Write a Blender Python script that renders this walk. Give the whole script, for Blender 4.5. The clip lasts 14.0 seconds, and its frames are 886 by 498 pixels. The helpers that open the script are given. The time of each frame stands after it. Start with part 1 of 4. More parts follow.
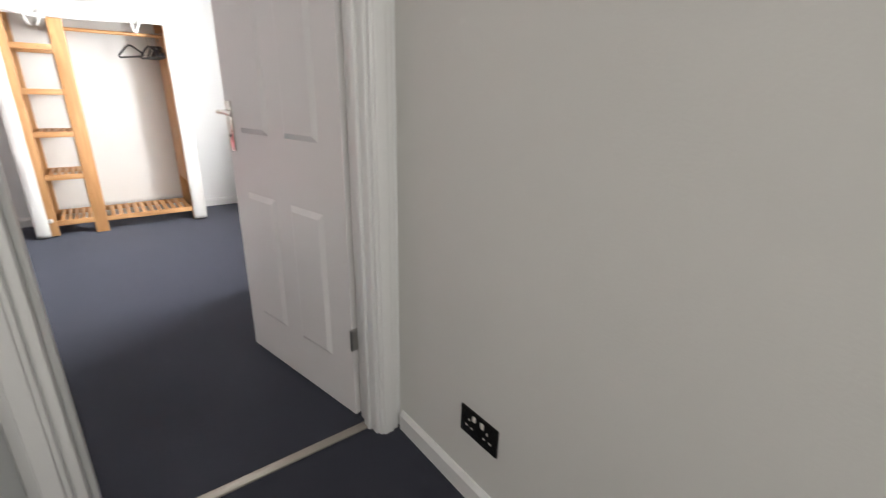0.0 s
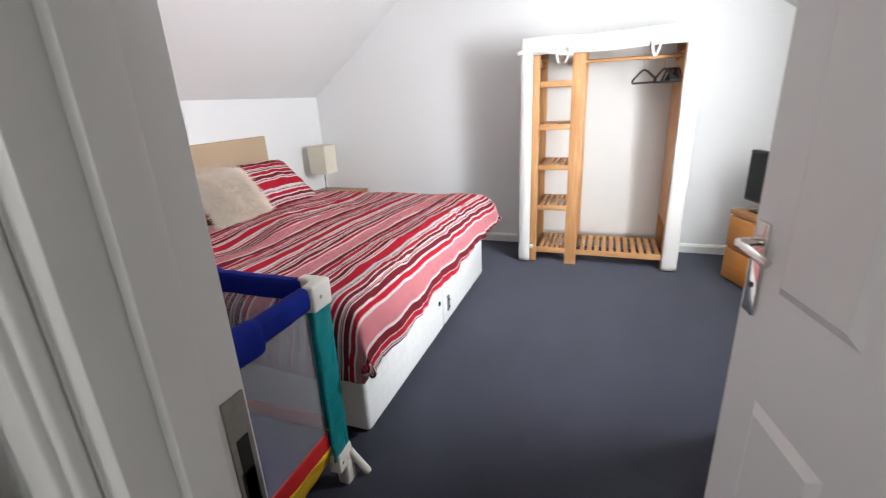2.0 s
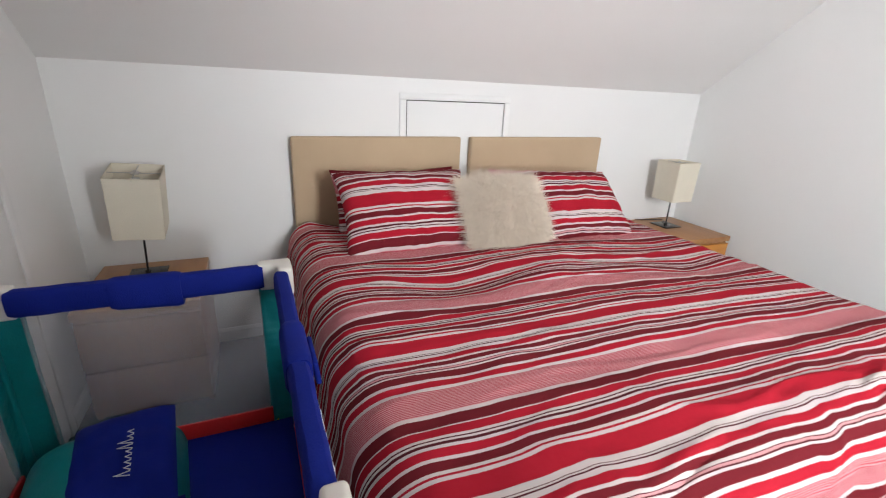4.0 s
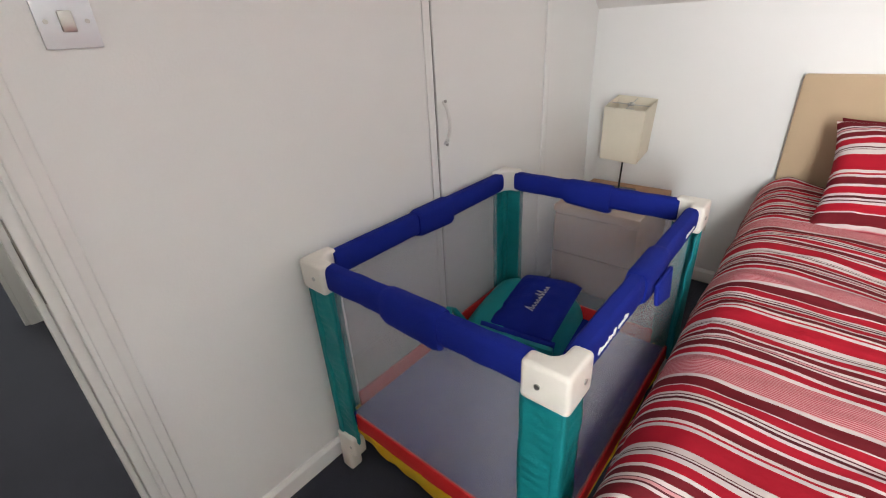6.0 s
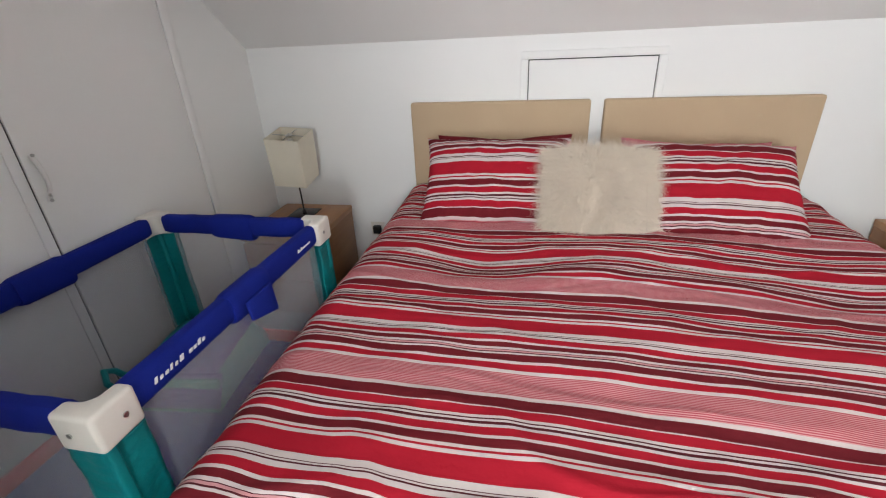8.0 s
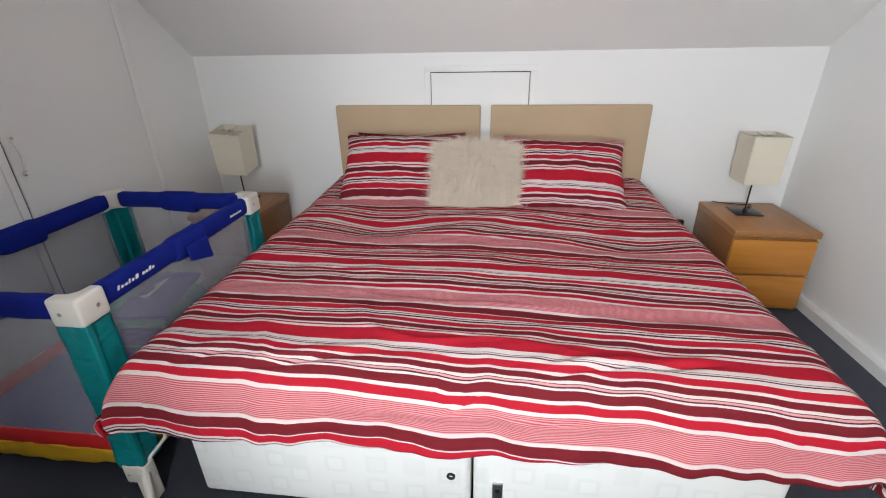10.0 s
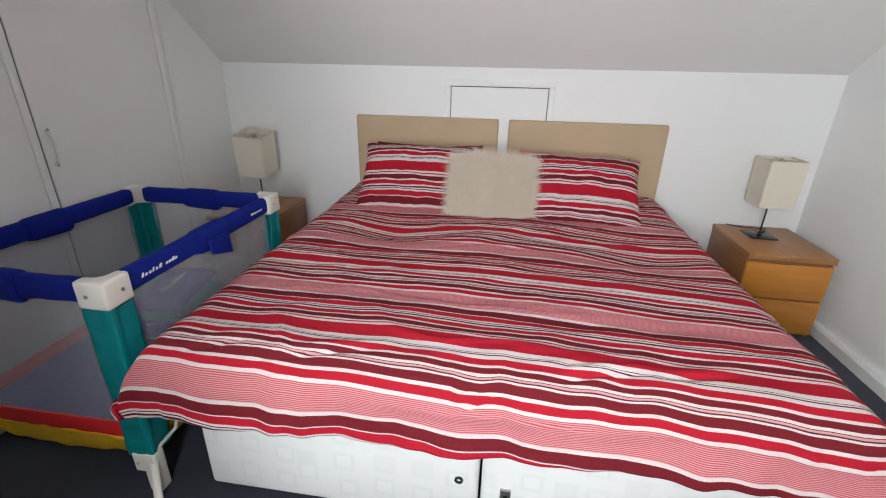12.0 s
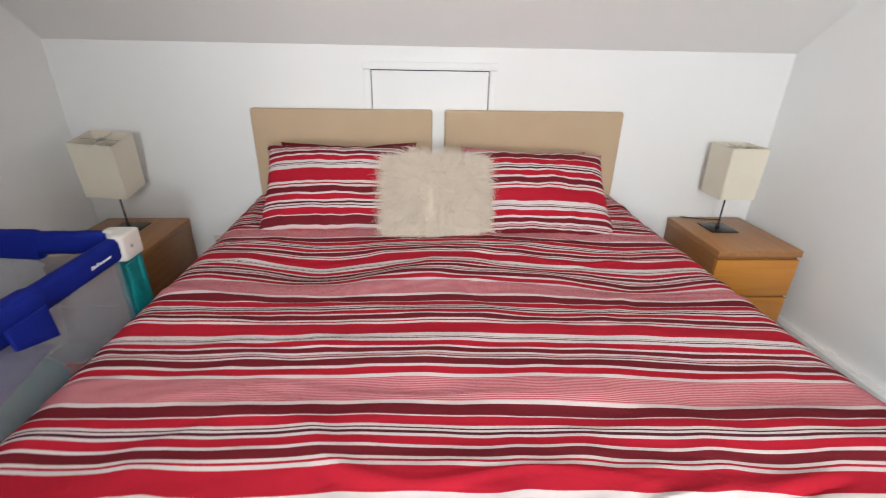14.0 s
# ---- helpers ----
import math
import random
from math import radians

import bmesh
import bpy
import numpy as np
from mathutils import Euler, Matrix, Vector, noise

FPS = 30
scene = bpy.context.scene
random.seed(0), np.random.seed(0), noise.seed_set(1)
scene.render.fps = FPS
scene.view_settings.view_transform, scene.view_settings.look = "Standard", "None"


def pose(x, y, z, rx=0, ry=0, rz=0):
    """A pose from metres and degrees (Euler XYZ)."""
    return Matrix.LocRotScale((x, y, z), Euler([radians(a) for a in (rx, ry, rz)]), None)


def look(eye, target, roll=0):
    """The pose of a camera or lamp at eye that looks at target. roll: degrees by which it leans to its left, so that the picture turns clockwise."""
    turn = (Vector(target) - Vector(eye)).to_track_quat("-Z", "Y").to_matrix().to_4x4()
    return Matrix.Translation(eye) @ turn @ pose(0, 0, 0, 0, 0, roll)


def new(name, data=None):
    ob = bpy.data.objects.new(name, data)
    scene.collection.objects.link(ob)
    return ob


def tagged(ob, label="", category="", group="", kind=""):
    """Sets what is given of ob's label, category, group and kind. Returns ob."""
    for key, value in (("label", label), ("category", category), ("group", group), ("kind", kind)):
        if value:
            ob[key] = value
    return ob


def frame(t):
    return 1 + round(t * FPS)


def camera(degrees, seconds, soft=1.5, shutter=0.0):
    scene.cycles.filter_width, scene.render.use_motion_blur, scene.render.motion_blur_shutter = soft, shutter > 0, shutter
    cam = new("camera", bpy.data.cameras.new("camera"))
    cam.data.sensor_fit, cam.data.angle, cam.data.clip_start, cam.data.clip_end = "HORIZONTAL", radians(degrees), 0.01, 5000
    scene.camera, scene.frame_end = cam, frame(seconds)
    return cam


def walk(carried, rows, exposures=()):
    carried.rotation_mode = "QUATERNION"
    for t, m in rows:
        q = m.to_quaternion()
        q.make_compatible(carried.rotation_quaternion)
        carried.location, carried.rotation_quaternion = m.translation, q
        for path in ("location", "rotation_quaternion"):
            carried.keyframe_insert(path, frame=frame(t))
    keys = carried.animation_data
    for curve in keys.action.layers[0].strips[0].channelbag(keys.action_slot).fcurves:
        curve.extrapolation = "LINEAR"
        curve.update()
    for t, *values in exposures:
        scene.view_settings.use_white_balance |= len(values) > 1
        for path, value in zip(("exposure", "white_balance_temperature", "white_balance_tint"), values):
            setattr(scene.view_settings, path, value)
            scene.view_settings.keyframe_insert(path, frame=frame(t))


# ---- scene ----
cam = camera(90.0, 14.0, soft=1.1, shutter=0.16)

EXPOSURES = [(0.0, 0.28, 6600, 12), (0.5, 0.16, 6550, 12), (1.0, -0.12, 6500, 12), (1.5, -0.04, 6400, 12), (2.2, 0.03, 6350, 11), (4.3, 0.02, 6550, 10), (5.0, 0.18, 6700, 10), (5.5, 0.38, 6800, 10), (6.5, 0.46, 6800, 10), (7.2, 0.26, 6700, 10), (8.0, -0.15, 6550, 9), (9.0, -0.21, 6450, 9), (12.5, -0.34, 6400, 9), (13.5, -0.30, 6500, 9), (14.0, 0.0, 6550, 9)]
PATH = [
    (0, (-1.234, -2.662, 1.115), (0.259, -3.822, 0.464), 1.2),
    (0.5, (-1.027, -2.717, 1.27), (0.783, -3.244, 0.601), -0.1),
    (1, (-0.835, -2.82, 1.281), (1.047, -2.824, 0.604), 1.2),
    (1.5, (-0.548, -2.837, 1.305), (1.309, -2.527, 0.631), -0.3),
    (2, (-0.267, -2.802, 1.331), (1.508, -2.143, 0.688), -2.7),
    (2.2, (-0.15, -2.796, 1.322), (1.524, -1.895, 0.699), -2.3),
    (4.3, (0.864, -2.38, 1.35), (1.357, -0.576, 0.64), 1.9),
    (4.5, (0.926, -2.38, 1.37), (1.181, -0.54, 0.627), 1.2),
    (5, (1.014, -2.445, 1.342), (0.525, -0.687, 0.522), 1.6),
    (5.5, (1.055, -2.523, 1.343), (0.076, -1.014, 0.468), -1.4),
    (6, (1.054, -2.549, 1.344), (-0.128, -1.201, 0.457), -3.4),
    (6.5, (1.076, -2.551, 1.336), (-0.084, -1.189, 0.441), -3.2),
    (7, (1.189, -2.512, 1.336), (0.33, -0.953, 0.423), -2.2),
    (7.5, (1.378, -2.432, 1.365), (0.905, -0.72, 0.447), -2.5),
    (8, (1.596, -2.447, 1.399), (1.215, -0.681, 0.543), -2.8),
    (8.5, (1.826, -2.6, 1.432), (1.48, -0.82, 0.588), -3.2),
    (9, (1.948, -2.773, 1.431), (1.726, -0.974, 0.587), -2.3),
    (11.5, (1.974, -2.959, 1.414), (1.717, -1.136, 0.633), 0.8),
    (12, (1.94, -2.96, 1.395), (1.682, -1.128, 0.635), 1.2),
    (12.5, (1.906, -2.936, 1.393), (1.638, -1.108, 0.629), 1.4),
    (13, (1.876, -2.848, 1.38), (1.622, -1.016, 0.618), 1.8),
    (13.5, (1.845, -2.646, 1.388), (1.598, -0.821, 0.607), 2.3),
    (14, (1.779, -2.443, 1.364), (1.899, -0.617, 0.558), 1.1),
]
walk(cam, [(t, look(e, g, r)) for t, e, g, r in PATH], EXPOSURES)

WINDOW_W, LANDING_W, BEYOND_W = 108.0, 10.6, 12.5
WINDOW_C = (0.93, 0.975, 1.0)

# ---- world and light ----
world = bpy.data.worlds.new("world")
scene.world = world
world.use_nodes = True
wn = world.node_tree
sky = wn.nodes.new("ShaderNodeTexSky")
sky.sky_type = "NISHITA"
sky.sun_disc = False
sky.sun_elevation = radians(40)
sky.sun_rotation = radians(200)
wn.nodes["Background"].inputs[1].default_value = 0.10
wn.links.new(sky.outputs[0], wn.nodes["Background"].inputs[0])


def area_light(name, m, w, h, power, colour):
    data = bpy.data.lights.new(name, "AREA")
    data.shape, data.size, data.size_y, data.energy, data.color = "RECTANGLE", w, h, power, colour
    ob = new(name, data)
    ob.matrix_world = m
    return ob


# the dormer window in the south slope
DORMER_X, WX0, WX1, WZ0, WZ1, Y_WIN = 2.50, 1.48, 1.94, 1.05, 2.10, -3.97
ROOF = pose(0, -3.223, 2.30, 32.6)
area_light("window_daylight", look(((WX0 + WX1) / 2, Y_WIN - 0.015, 1.575), ((WX0 + WX1) / 2 + 0.25, -1.0, 1.80)), 0.44, 1.02, WINDOW_W, WINDOW_C)
area_light("landing_daylight", look((-2.04, -1.575, 1.55), (-0.6, -2.1, 1.3)), 0.62, 0.95, LANDING_W, (1.0, 0.985, 0.93))
area_light("far_daylight", look((-3.28, -2.65, 1.5), (-2.0, -2.65, 1.0)), 0.48, 0.85, BEYOND_W, (0.95, 1.0, 0.97))


# ---- materials ----
def material(name, colour, rough=0.6, metal=0.0, spec=0.4, vary=0.06, scale=6.0, grain=0.0, grain_scale=120.0, tint=None, sheen=0.0):
    """Base colour varied at two scales, with a fine relief."""
    m = bpy.data.materials.new(name)
    m.use_nodes = True
    t = m.node_tree
    b = t.nodes["Principled BSDF"]
    b.inputs["Roughness"].default_value = rough
    b.inputs["Metallic"].default_value = metal
    b.inputs["Specular IOR Level"].default_value = spec
    if sheen:
        b.inputs["Sheen Weight"].default_value = sheen
    co = t.nodes.new("ShaderNodeTexCoord")
    n1 = t.nodes.new("ShaderNodeTexNoise")
    n1.inputs["Scale"].default_value = scale
    n1.inputs["Detail"].default_value = 6
    t.links.new(co.outputs["Object"], n1.inputs["Vector"])
    n2 = t.nodes.new("ShaderNodeTexNoise")
    n2.inputs["Scale"].default_value = grain_scale
    n2.inputs["Detail"].default_value = 3
    t.links.new(co.outputs["Object"], n2.inputs["Vector"])
    mix = t.nodes.new("ShaderNodeMix")
    mix.data_type = "RGBA"
    dark = tuple(c * (1 - vary * 2) for c in colour)
    light = tint or tuple(min(1, c * (1 + vary)) for c in colour)
    mix.inputs[6].default_value = (*dark, 1)
    mix.inputs[7].default_value = (*light, 1)
    add = t.nodes.new("ShaderNodeMath")
    add.operation = "ADD"
    half = t.nodes.new("ShaderNodeMath")
    half.operation = "MULTIPLY_ADD"
    half.inputs[1].default_value, half.inputs[2].default_value = 0.5, -0.12
    t.links.new(n2.outputs[0], half.inputs[0])
    t.links.new(n1.outputs[0], add.inputs[0])
    t.links.new(half.outputs[0], add.inputs[1])
    t.links.new(add.outputs[0], mix.inputs[0])
    t.links.new(mix.outputs[2], b.inputs["Base Color"])
    if grain:
        bump = t.nodes.new("ShaderNodeBump")
        bump.inputs["Strength"].default_value = grain
        bump.inputs["Distance"].default_value = 0.004
        t.links.new(n2.outputs[0], bump.inputs["Height"])
        t.links.new(bump.outputs[0], b.inputs["Normal"])
    return m


def wood(name, c1, c2, axis="X", rough=0.45, knots=True, scale=1.0):
    """Straight-grained timber; axis: the way of the grain."""
    m = bpy.data.materials.new(name)
    m.use_nodes = True
    t = m.node_tree
    b = t.nodes["Principled BSDF"]
    b.inputs["Roughness"].default_value = rough
    co = t.nodes.new("ShaderNodeTexCoord")
    info = t.nodes.new("ShaderNodeObjectInfo")
    mp = t.nodes.new("ShaderNodeMapping")
    s = {"X": (1.2, 14, 14), "Y": (14, 1.2, 14), "Z": (14, 14, 1.2)}[axis]
    mp.inputs["Scale"].default_value = tuple(a * scale for a in s)
    t.links.new(co.outputs["Object"], mp.inputs["Vector"])
    t.links.new(info.outputs["Random"], mp.inputs["Location"])
    n = t.nodes.new("ShaderNodeTexNoise")
    n.inputs["Scale"].default_value, n.inputs["Detail"].default_value, n.inputs["Distortion"].default_value = 2.0, 7, 0.8
    t.links.new(mp.outputs[0], n.inputs["Vector"])
    r = t.nodes.new("ShaderNodeValToRGB")
    r.color_ramp.elements[0].position, r.color_ramp.elements[1].position = 0.33, 0.68
    r.color_ramp.elements[0].color, r.color_ramp.elements[1].color = (*c1, 1), (*c2, 1)
    t.links.new(n.outputs[0], r.inputs[0])
    last = r.outputs[0]
    if knots:
        v = t.nodes.new("ShaderNodeTexVoronoi")
        mk = t.nodes.new("ShaderNodeMapping")
        k = {"X": (2.2, 7, 7), "Y": (7, 2.2, 7), "Z": (7, 7, 2.2)}[axis]
        mk.inputs["Scale"].default_value = k
        t.links.new(co.outputs["Object"], mk.inputs["Vector"])
        t.links.new(info.outputs["Random"], mk.inputs["Location"])
        t.links.new(mk.outputs[0], v.inputs["Vector"])
        kr = t.nodes.new("ShaderNodeValToRGB")
        kr.color_ramp.elements[0].position, kr.color_ramp.elements[1].position = 0.03, 0.13
        kr.color_ramp.elements[0].color, kr.color_ramp.elements[1].color = (0.35, 0.2, 0.12, 1), (1, 1, 1, 1)
        t.links.new(v.outputs[0], kr.inputs[0])
        mul = t.nodes.new("ShaderNodeMix")
        mul.data_type, mul.blend_type = "RGBA", "MULTIPLY"
        mul.inputs[0].default_value = 0.8
        t.links.new(last, mul.inputs[6])
        t.links.new(kr.outputs[0], mul.inputs[7])
        last = mul.outputs[2]
    t.links.new(last, b.inputs["Base Color"])
    bump = t.nodes.new("ShaderNodeBump")
    bump.inputs["Strength"].default_value, bump.inputs["Distance"].default_value = 0.12, 0.002
    t.links.new(n.outputs[0], bump.inputs["Height"])
    t.links.new(bump.outputs[0], b.inputs["Normal"])
    return m


WALL = material("wall_paint", (0.83, 0.825, 0.815), 0.75, vary=0.012, scale=1.6, grain=0.12, grain_scale=160, spec=0.25)
CEIL = material("ceiling_paint", (0.81, 0.795, 0.78), 0.8, vary=0.012, scale=1.4, grain=0.1, grain_scale=140, spec=0.2)
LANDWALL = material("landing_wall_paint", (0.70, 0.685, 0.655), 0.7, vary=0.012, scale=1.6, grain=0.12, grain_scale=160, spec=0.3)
GLOSS = material("white_gloss_paint", (0.80, 0.79, 0.775), 0.32, vary=0.012, scale=3, grain=0.03, grain_scale=60)
DOORPAINT = material("door_paint", (0.76, 0.735, 0.725), 0.38, vary=0.012, scale=3, grain=0.05, grain_scale=90)
CARPET = material("carpet", (0.028, 0.0285, 0.040), 0.95, vary=0.26, scale=3.0, grain=0.9, grain_scale=330, spec=0.1, sheen=0.25)
CARPET.node_tree.nodes["Principled BSDF"].inputs["Sheen Tint"].default_value = (0.78, 0.83, 1.0, 1)

def rucks(m):
    """Low broad rucks and trodden patches under the pile."""
    t = m.node_tree
    b = t.nodes["Principled BSDF"]
    co = t.nodes.new("ShaderNodeTexCoord")
    n = t.nodes.new("ShaderNodeTexNoise")
    n.inputs["Scale"].default_value, n.inputs["Detail"].default_value, n.inputs["Distortion"].default_value = 5.0, 3, 1.2
    t.links.new(co.outputs["Object"], n.inputs["Vector"])
    bump = t.nodes.new("ShaderNodeBump")
    bump.inputs["Strength"].default_value, bump.inputs["Distance"].default_value = 0.22, 0.022
    t.links.new(n.outputs[0], bump.inputs["Height"])
    t.links.new(b.inputs["Normal"].links[0].from_socket, bump.inputs["Normal"])
    t.links.new(bump.outputs[0], b.inputs["Normal"])


rucks(CARPET)
BEIGE = material("headboard_fabric", (0.50, 0.37, 0.245), 0.85, vary=0.05, scale=5, grain=0.35, grain_scale=420, spec=0.15, sheen=0.15)
PINE = wood("pine", (0.47, 0.225, 0.085), (0.66, 0.365, 0.16), "Z")
PINE_Y = wood("pine_crosswise", (0.47, 0.225, 0.085), (0.66, 0.365, 0.16), "Y")
PINE_X = wood("pine_lengthwise", (0.47, 0.225, 0.085), (0.66, 0.365, 0.16), "X")
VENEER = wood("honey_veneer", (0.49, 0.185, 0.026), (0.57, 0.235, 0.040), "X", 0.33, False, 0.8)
# darker copy of the side veneer, with shade put into its colour
VENEER_SHADED = wood("oak_veneer_shaded", (0.24, 0.095, 0.03), (0.30, 0.13, 0.045), "Y", 0.35, False, 0.8)
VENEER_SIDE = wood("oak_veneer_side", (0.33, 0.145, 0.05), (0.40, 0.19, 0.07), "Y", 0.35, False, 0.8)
COTTON = material("cream_canvas", (0.78, 0.765, 0.73), 0.85, vary=0.02, scale=4, grain=0.25, grain_scale=500, spec=0.15)
BLUE = material("blue_padded_cloth", (0.007, 0.017, 0.205), 0.8, vary=0.10, scale=9, grain=0.35, grain_scale=260, spec=0.12)
TEAL = material("teal_nylon", (0.001, 0.19, 0.205), 0.5, vary=0.10, scale=12, grain=0.3, grain_scale=200, spec=0.35)
RED = material("red_cloth", (0.52, 0.018, 0.02), 0.75, vary=0.10, scale=9, grain=0.3, grain_scale=260, spec=0.2)
YELLOW = material("yellow_cloth", (0.66, 0.40, 0.02), 0.75, vary=0.12, scale=9, grain=0.3, grain_scale=260, spec=0.2)
PLASTIC = material("white_plastic", (0.74, 0.70, 0.64), 0.42, vary=0.03, scale=8, grain=0.04)
SHADE = material("lamp_shade_paper", (0.74, 0.68, 0.56), 0.8, vary=0.04, scale=10, grain=0.3, grain_scale=240, spec=0.15)
BLACK = material("black_metal", (0.012, 0.012, 0.013), 0.4, vary=0.1)
STEEL = material("brushed_steel", (0.50, 0.49, 0.47), 0.33, 1.0, vary=0.05, scale=14, grain=0.05)
CHROME = material("polished_chrome", (0.68, 0.64, 0.60), 0.14, 1.0, vary=0.02)
NICKEL = material("black_nickel", (0.03, 0.028, 0.027), 0.22, 0.6, vary=0.1)
SCREEN = material("tv_screen", (0.006, 0.006, 0.008), 0.12, vary=0.1)
AGED = material("aged_steel", (0.30, 0.285, 0.26), 0.42, 0.8, vary=0.2, scale=40)
LAMPBASE = material("dark_lamp_base", (0.05, 0.05, 0.05), 0.25, 0.6, vary=0.1)
CHROME_PLATE = material("satin_steel_plate", (0.72, 0.74, 0.78), 0.38, 0.35, vary=0.03)
DARK = material("dark_gap", (0.02, 0.019, 0.018), 0.9, vary=0.2)

def glass(name):
    m = bpy.data.materials.new(name)
    m.use_nodes = True
    b = m.node_tree.nodes["Principled BSDF"]
    b.inputs["Transmission Weight"].default_value = 1.0
    b.inputs["Roughness"].default_value = 0.02
    b.inputs["IOR"].default_value = 1.45
    return m


GLASS = glass("window_glass")


# ---- building helpers ----
def mesh_of(bm, name):
    me = bpy.data.meshes.new(name)
    bm.normal_update()
    bm.to_mesh(me)
    bm.free()
    return me


def shade(me, angle=35):
    me.shade_smooth() if hasattr(me, "shade_smooth") else None
    me.set_sharp_from_angle(angle=radians(angle))


def part(name, bm, mat, parent, label="", smooth=True):
    """One mesh object under a thing or a part."""
    me = mesh_of(bm, name)
    if smooth:
        shade(me)
    for m in (mat if isinstance(mat, (list, tuple)) else [mat]):
        me.materials.append(m)
    ob = new(name, me)
    ob.parent = parent
    if label:
        ob["label"] = label
    return ob


def thing(name, m, label, category, group="", kind=""):
    ob = new(name)
    ob.matrix_world = m
    return tagged(ob, label, category, group, kind)


def solid(name, bm, mat, label, category, group="", kind="", m=None, smooth=True):
    """A thing of one mesh."""
    ob = part(name, bm, mat, None, "", smooth)
    if m is not None:
        ob.matrix_world = m
    return tagged(ob, label, category, group, kind)


def box(bm, x0, x1, y0, y1, z0, z1, bevel=0.0, seg=2, m=None, mat=0):
    """A box with softened edges, added to bm."""
    geo = bmesh.ops.create_cube(bm, size=1.0)
    vs = geo["verts"]
    for v in vs:
        v.co = Vector((x0 + (v.co.x + 0.5) * (x1 - x0), y0 + (v.co.y + 0.5) * (y1 - y0), z0 + (v.co.z + 0.5) * (z1 - z0)))
    faces = {f for v in vs for f in v.link_faces}
    if bevel:
        edges = list({e for v in vs for e in v.link_edges})
        res = bmesh.ops.bevel(bm, geom=edges, offset=bevel, segments=seg, profile=0.5, affect="EDGES")
        faces |= set(res["faces"])
        vs = list({v for f in faces if f.is_valid for v in f.verts})
    for f in faces:
        if f.is_valid:
            f.material_index = mat
    if m is not None:
        bmesh.ops.transform(bm, matrix=m, verts=vs)
    return bm


def boxed(*a, **k):
    return box(bmesh.new(), *a, **k)


def tube(bm, points, radius, n=10, closed=False):
    """A round bar along points."""
    rings = []
    pts = [Vector(p) for p in points]
    for i, p in enumerate(pts):
        a = pts[max(0, i - 1)]
        c = pts[min(len(pts) - 1, i + 1)]
        d = (c - a).normalized()
        up = Vector((0, 0, 1)) if abs(d.z) < 0.9 else Vector((1, 0, 0))
        u = d.cross(up).normalized()
        w = d.cross(u)
        rings.append([bm.verts.new(p + radius * (math.cos(k * math.tau / n) * u + math.sin(k * math.tau / n) * w)) for k in range(n)])
    for r0, r1 in zip(rings, rings[1:]):
        for k in range(n):
            bm.faces.new((r0[k], r0[(k + 1) % n], r1[(k + 1) % n], r1[k]))
    bm.faces.new(rings[0])
    bm.faces.new(rings[-1][::-1])
    bmesh.ops.recalc_face_normals(bm, faces=bm.faces[:])
    return bm


def disc(bm, m, radius, depth, n=20):
    """A short cylinder along the z axis of m."""
    g = bmesh.ops.create_cone(bm, cap_ends=True, segments=n, radius1=radius, radius2=radius, depth=depth, matrix=m)
    return g["verts"]


# ---- structure ----
XR = 3.79
DOOR_S, DOOR_N = -3.265, -2.478
CEIL_Z = 2.30
KNEE = 1.397
SLOPE = 0.78
Y_FLAT = -(CEIL_Z - KNEE) / SLOPE
Y_SOUTH, Y_BACK = -3.223, -4.45


def wall(name, boxes, mat, label, kind="structure"):
    bm = bmesh.new()
    for b in boxes:
        box(bm, *b)
    return solid(name, bm, mat, label, "wall" if name.startswith("wall") else name.split("_")[0], kind=kind, smooth=False)


bm = boxed(-3.5, 4.0, -4.6, 0.2, -0.1, 0.0)
solid("floor", bm, CARPET, "dark blue-grey fitted carpet over bedroom and landing", "floor", kind="structure", smooth=False)
wall("wall_west", [(-0.12, 0, DOOR_N, 0.0, 0, 2.5), (-0.12, 0, DOOR_S, DOOR_N, 2.02, 2.5), (-0.12, 0, -3.47, DOOR_S, 0, 2.5)],
     [WALL], "white painted partition wall with the doorway")
wall("wall_north", [(-0.12, 3.92, 0.0, 0.12, 0, 1.6)], [WALL], "low white painted wall behind the bed under the slope")
wall("wall_east", [(XR, 3.92, -4.55, 0.0, 0, 2.5)], [WALL], "white painted wall behind the wardrobe")
wall("wall_south_1", [(0.0, 1.46, -3.47, -3.35, 0, 2.5)], [WALL], "white painted wall behind the open door")
wall("wall_south_2", [(1.34, 1.46, Y_WIN - 0.12, -3.47, 0, 2.5)], [WALL], "white painted side wall of the window bay")
wall("wall_south_3", [(DORMER_X + 0.08, XR, -4.55, Y_BACK, 0, 1.60)], [WALL], "low white painted wall under the south slope")
bm = bmesh.new()
box(bm, DORMER_X + 0.08, 3.86, -1.56, 0.0, 0, 0.14, m=ROOF)
solid("ceiling_slope_south", bm, CEIL, "white painted sloping ceiling beside the dormer", "ceiling", kind="structure", smooth=False)
wall("wall_dormer", [(DORMER_X, DORMER_X + 0.08, -4.55, Y_WIN, 0, 2.5),
                     (1.46, WX0, Y_WIN - 0.12, Y_WIN, 0, 2.5), (WX1, DORMER_X, Y_WIN - 0.12, Y_WIN, 0, 2.5), (WX0, WX1, Y_WIN - 0.12, Y_WIN, 0, WZ0), (WX0, WX1, Y_WIN - 0.12, Y_WIN, WZ1, 2.5)],
     [WALL], "white painted dormer walls round the window")
bm = bmesh.new()
tri = [(Y_SOUTH, CEIL_Z - 0.002), (Y_BACK, CEIL_Z + 0.64 * (Y_BACK - Y_SOUTH) - 0.002), (Y_BACK, 2.5), (Y_SOUTH, 2.5)]
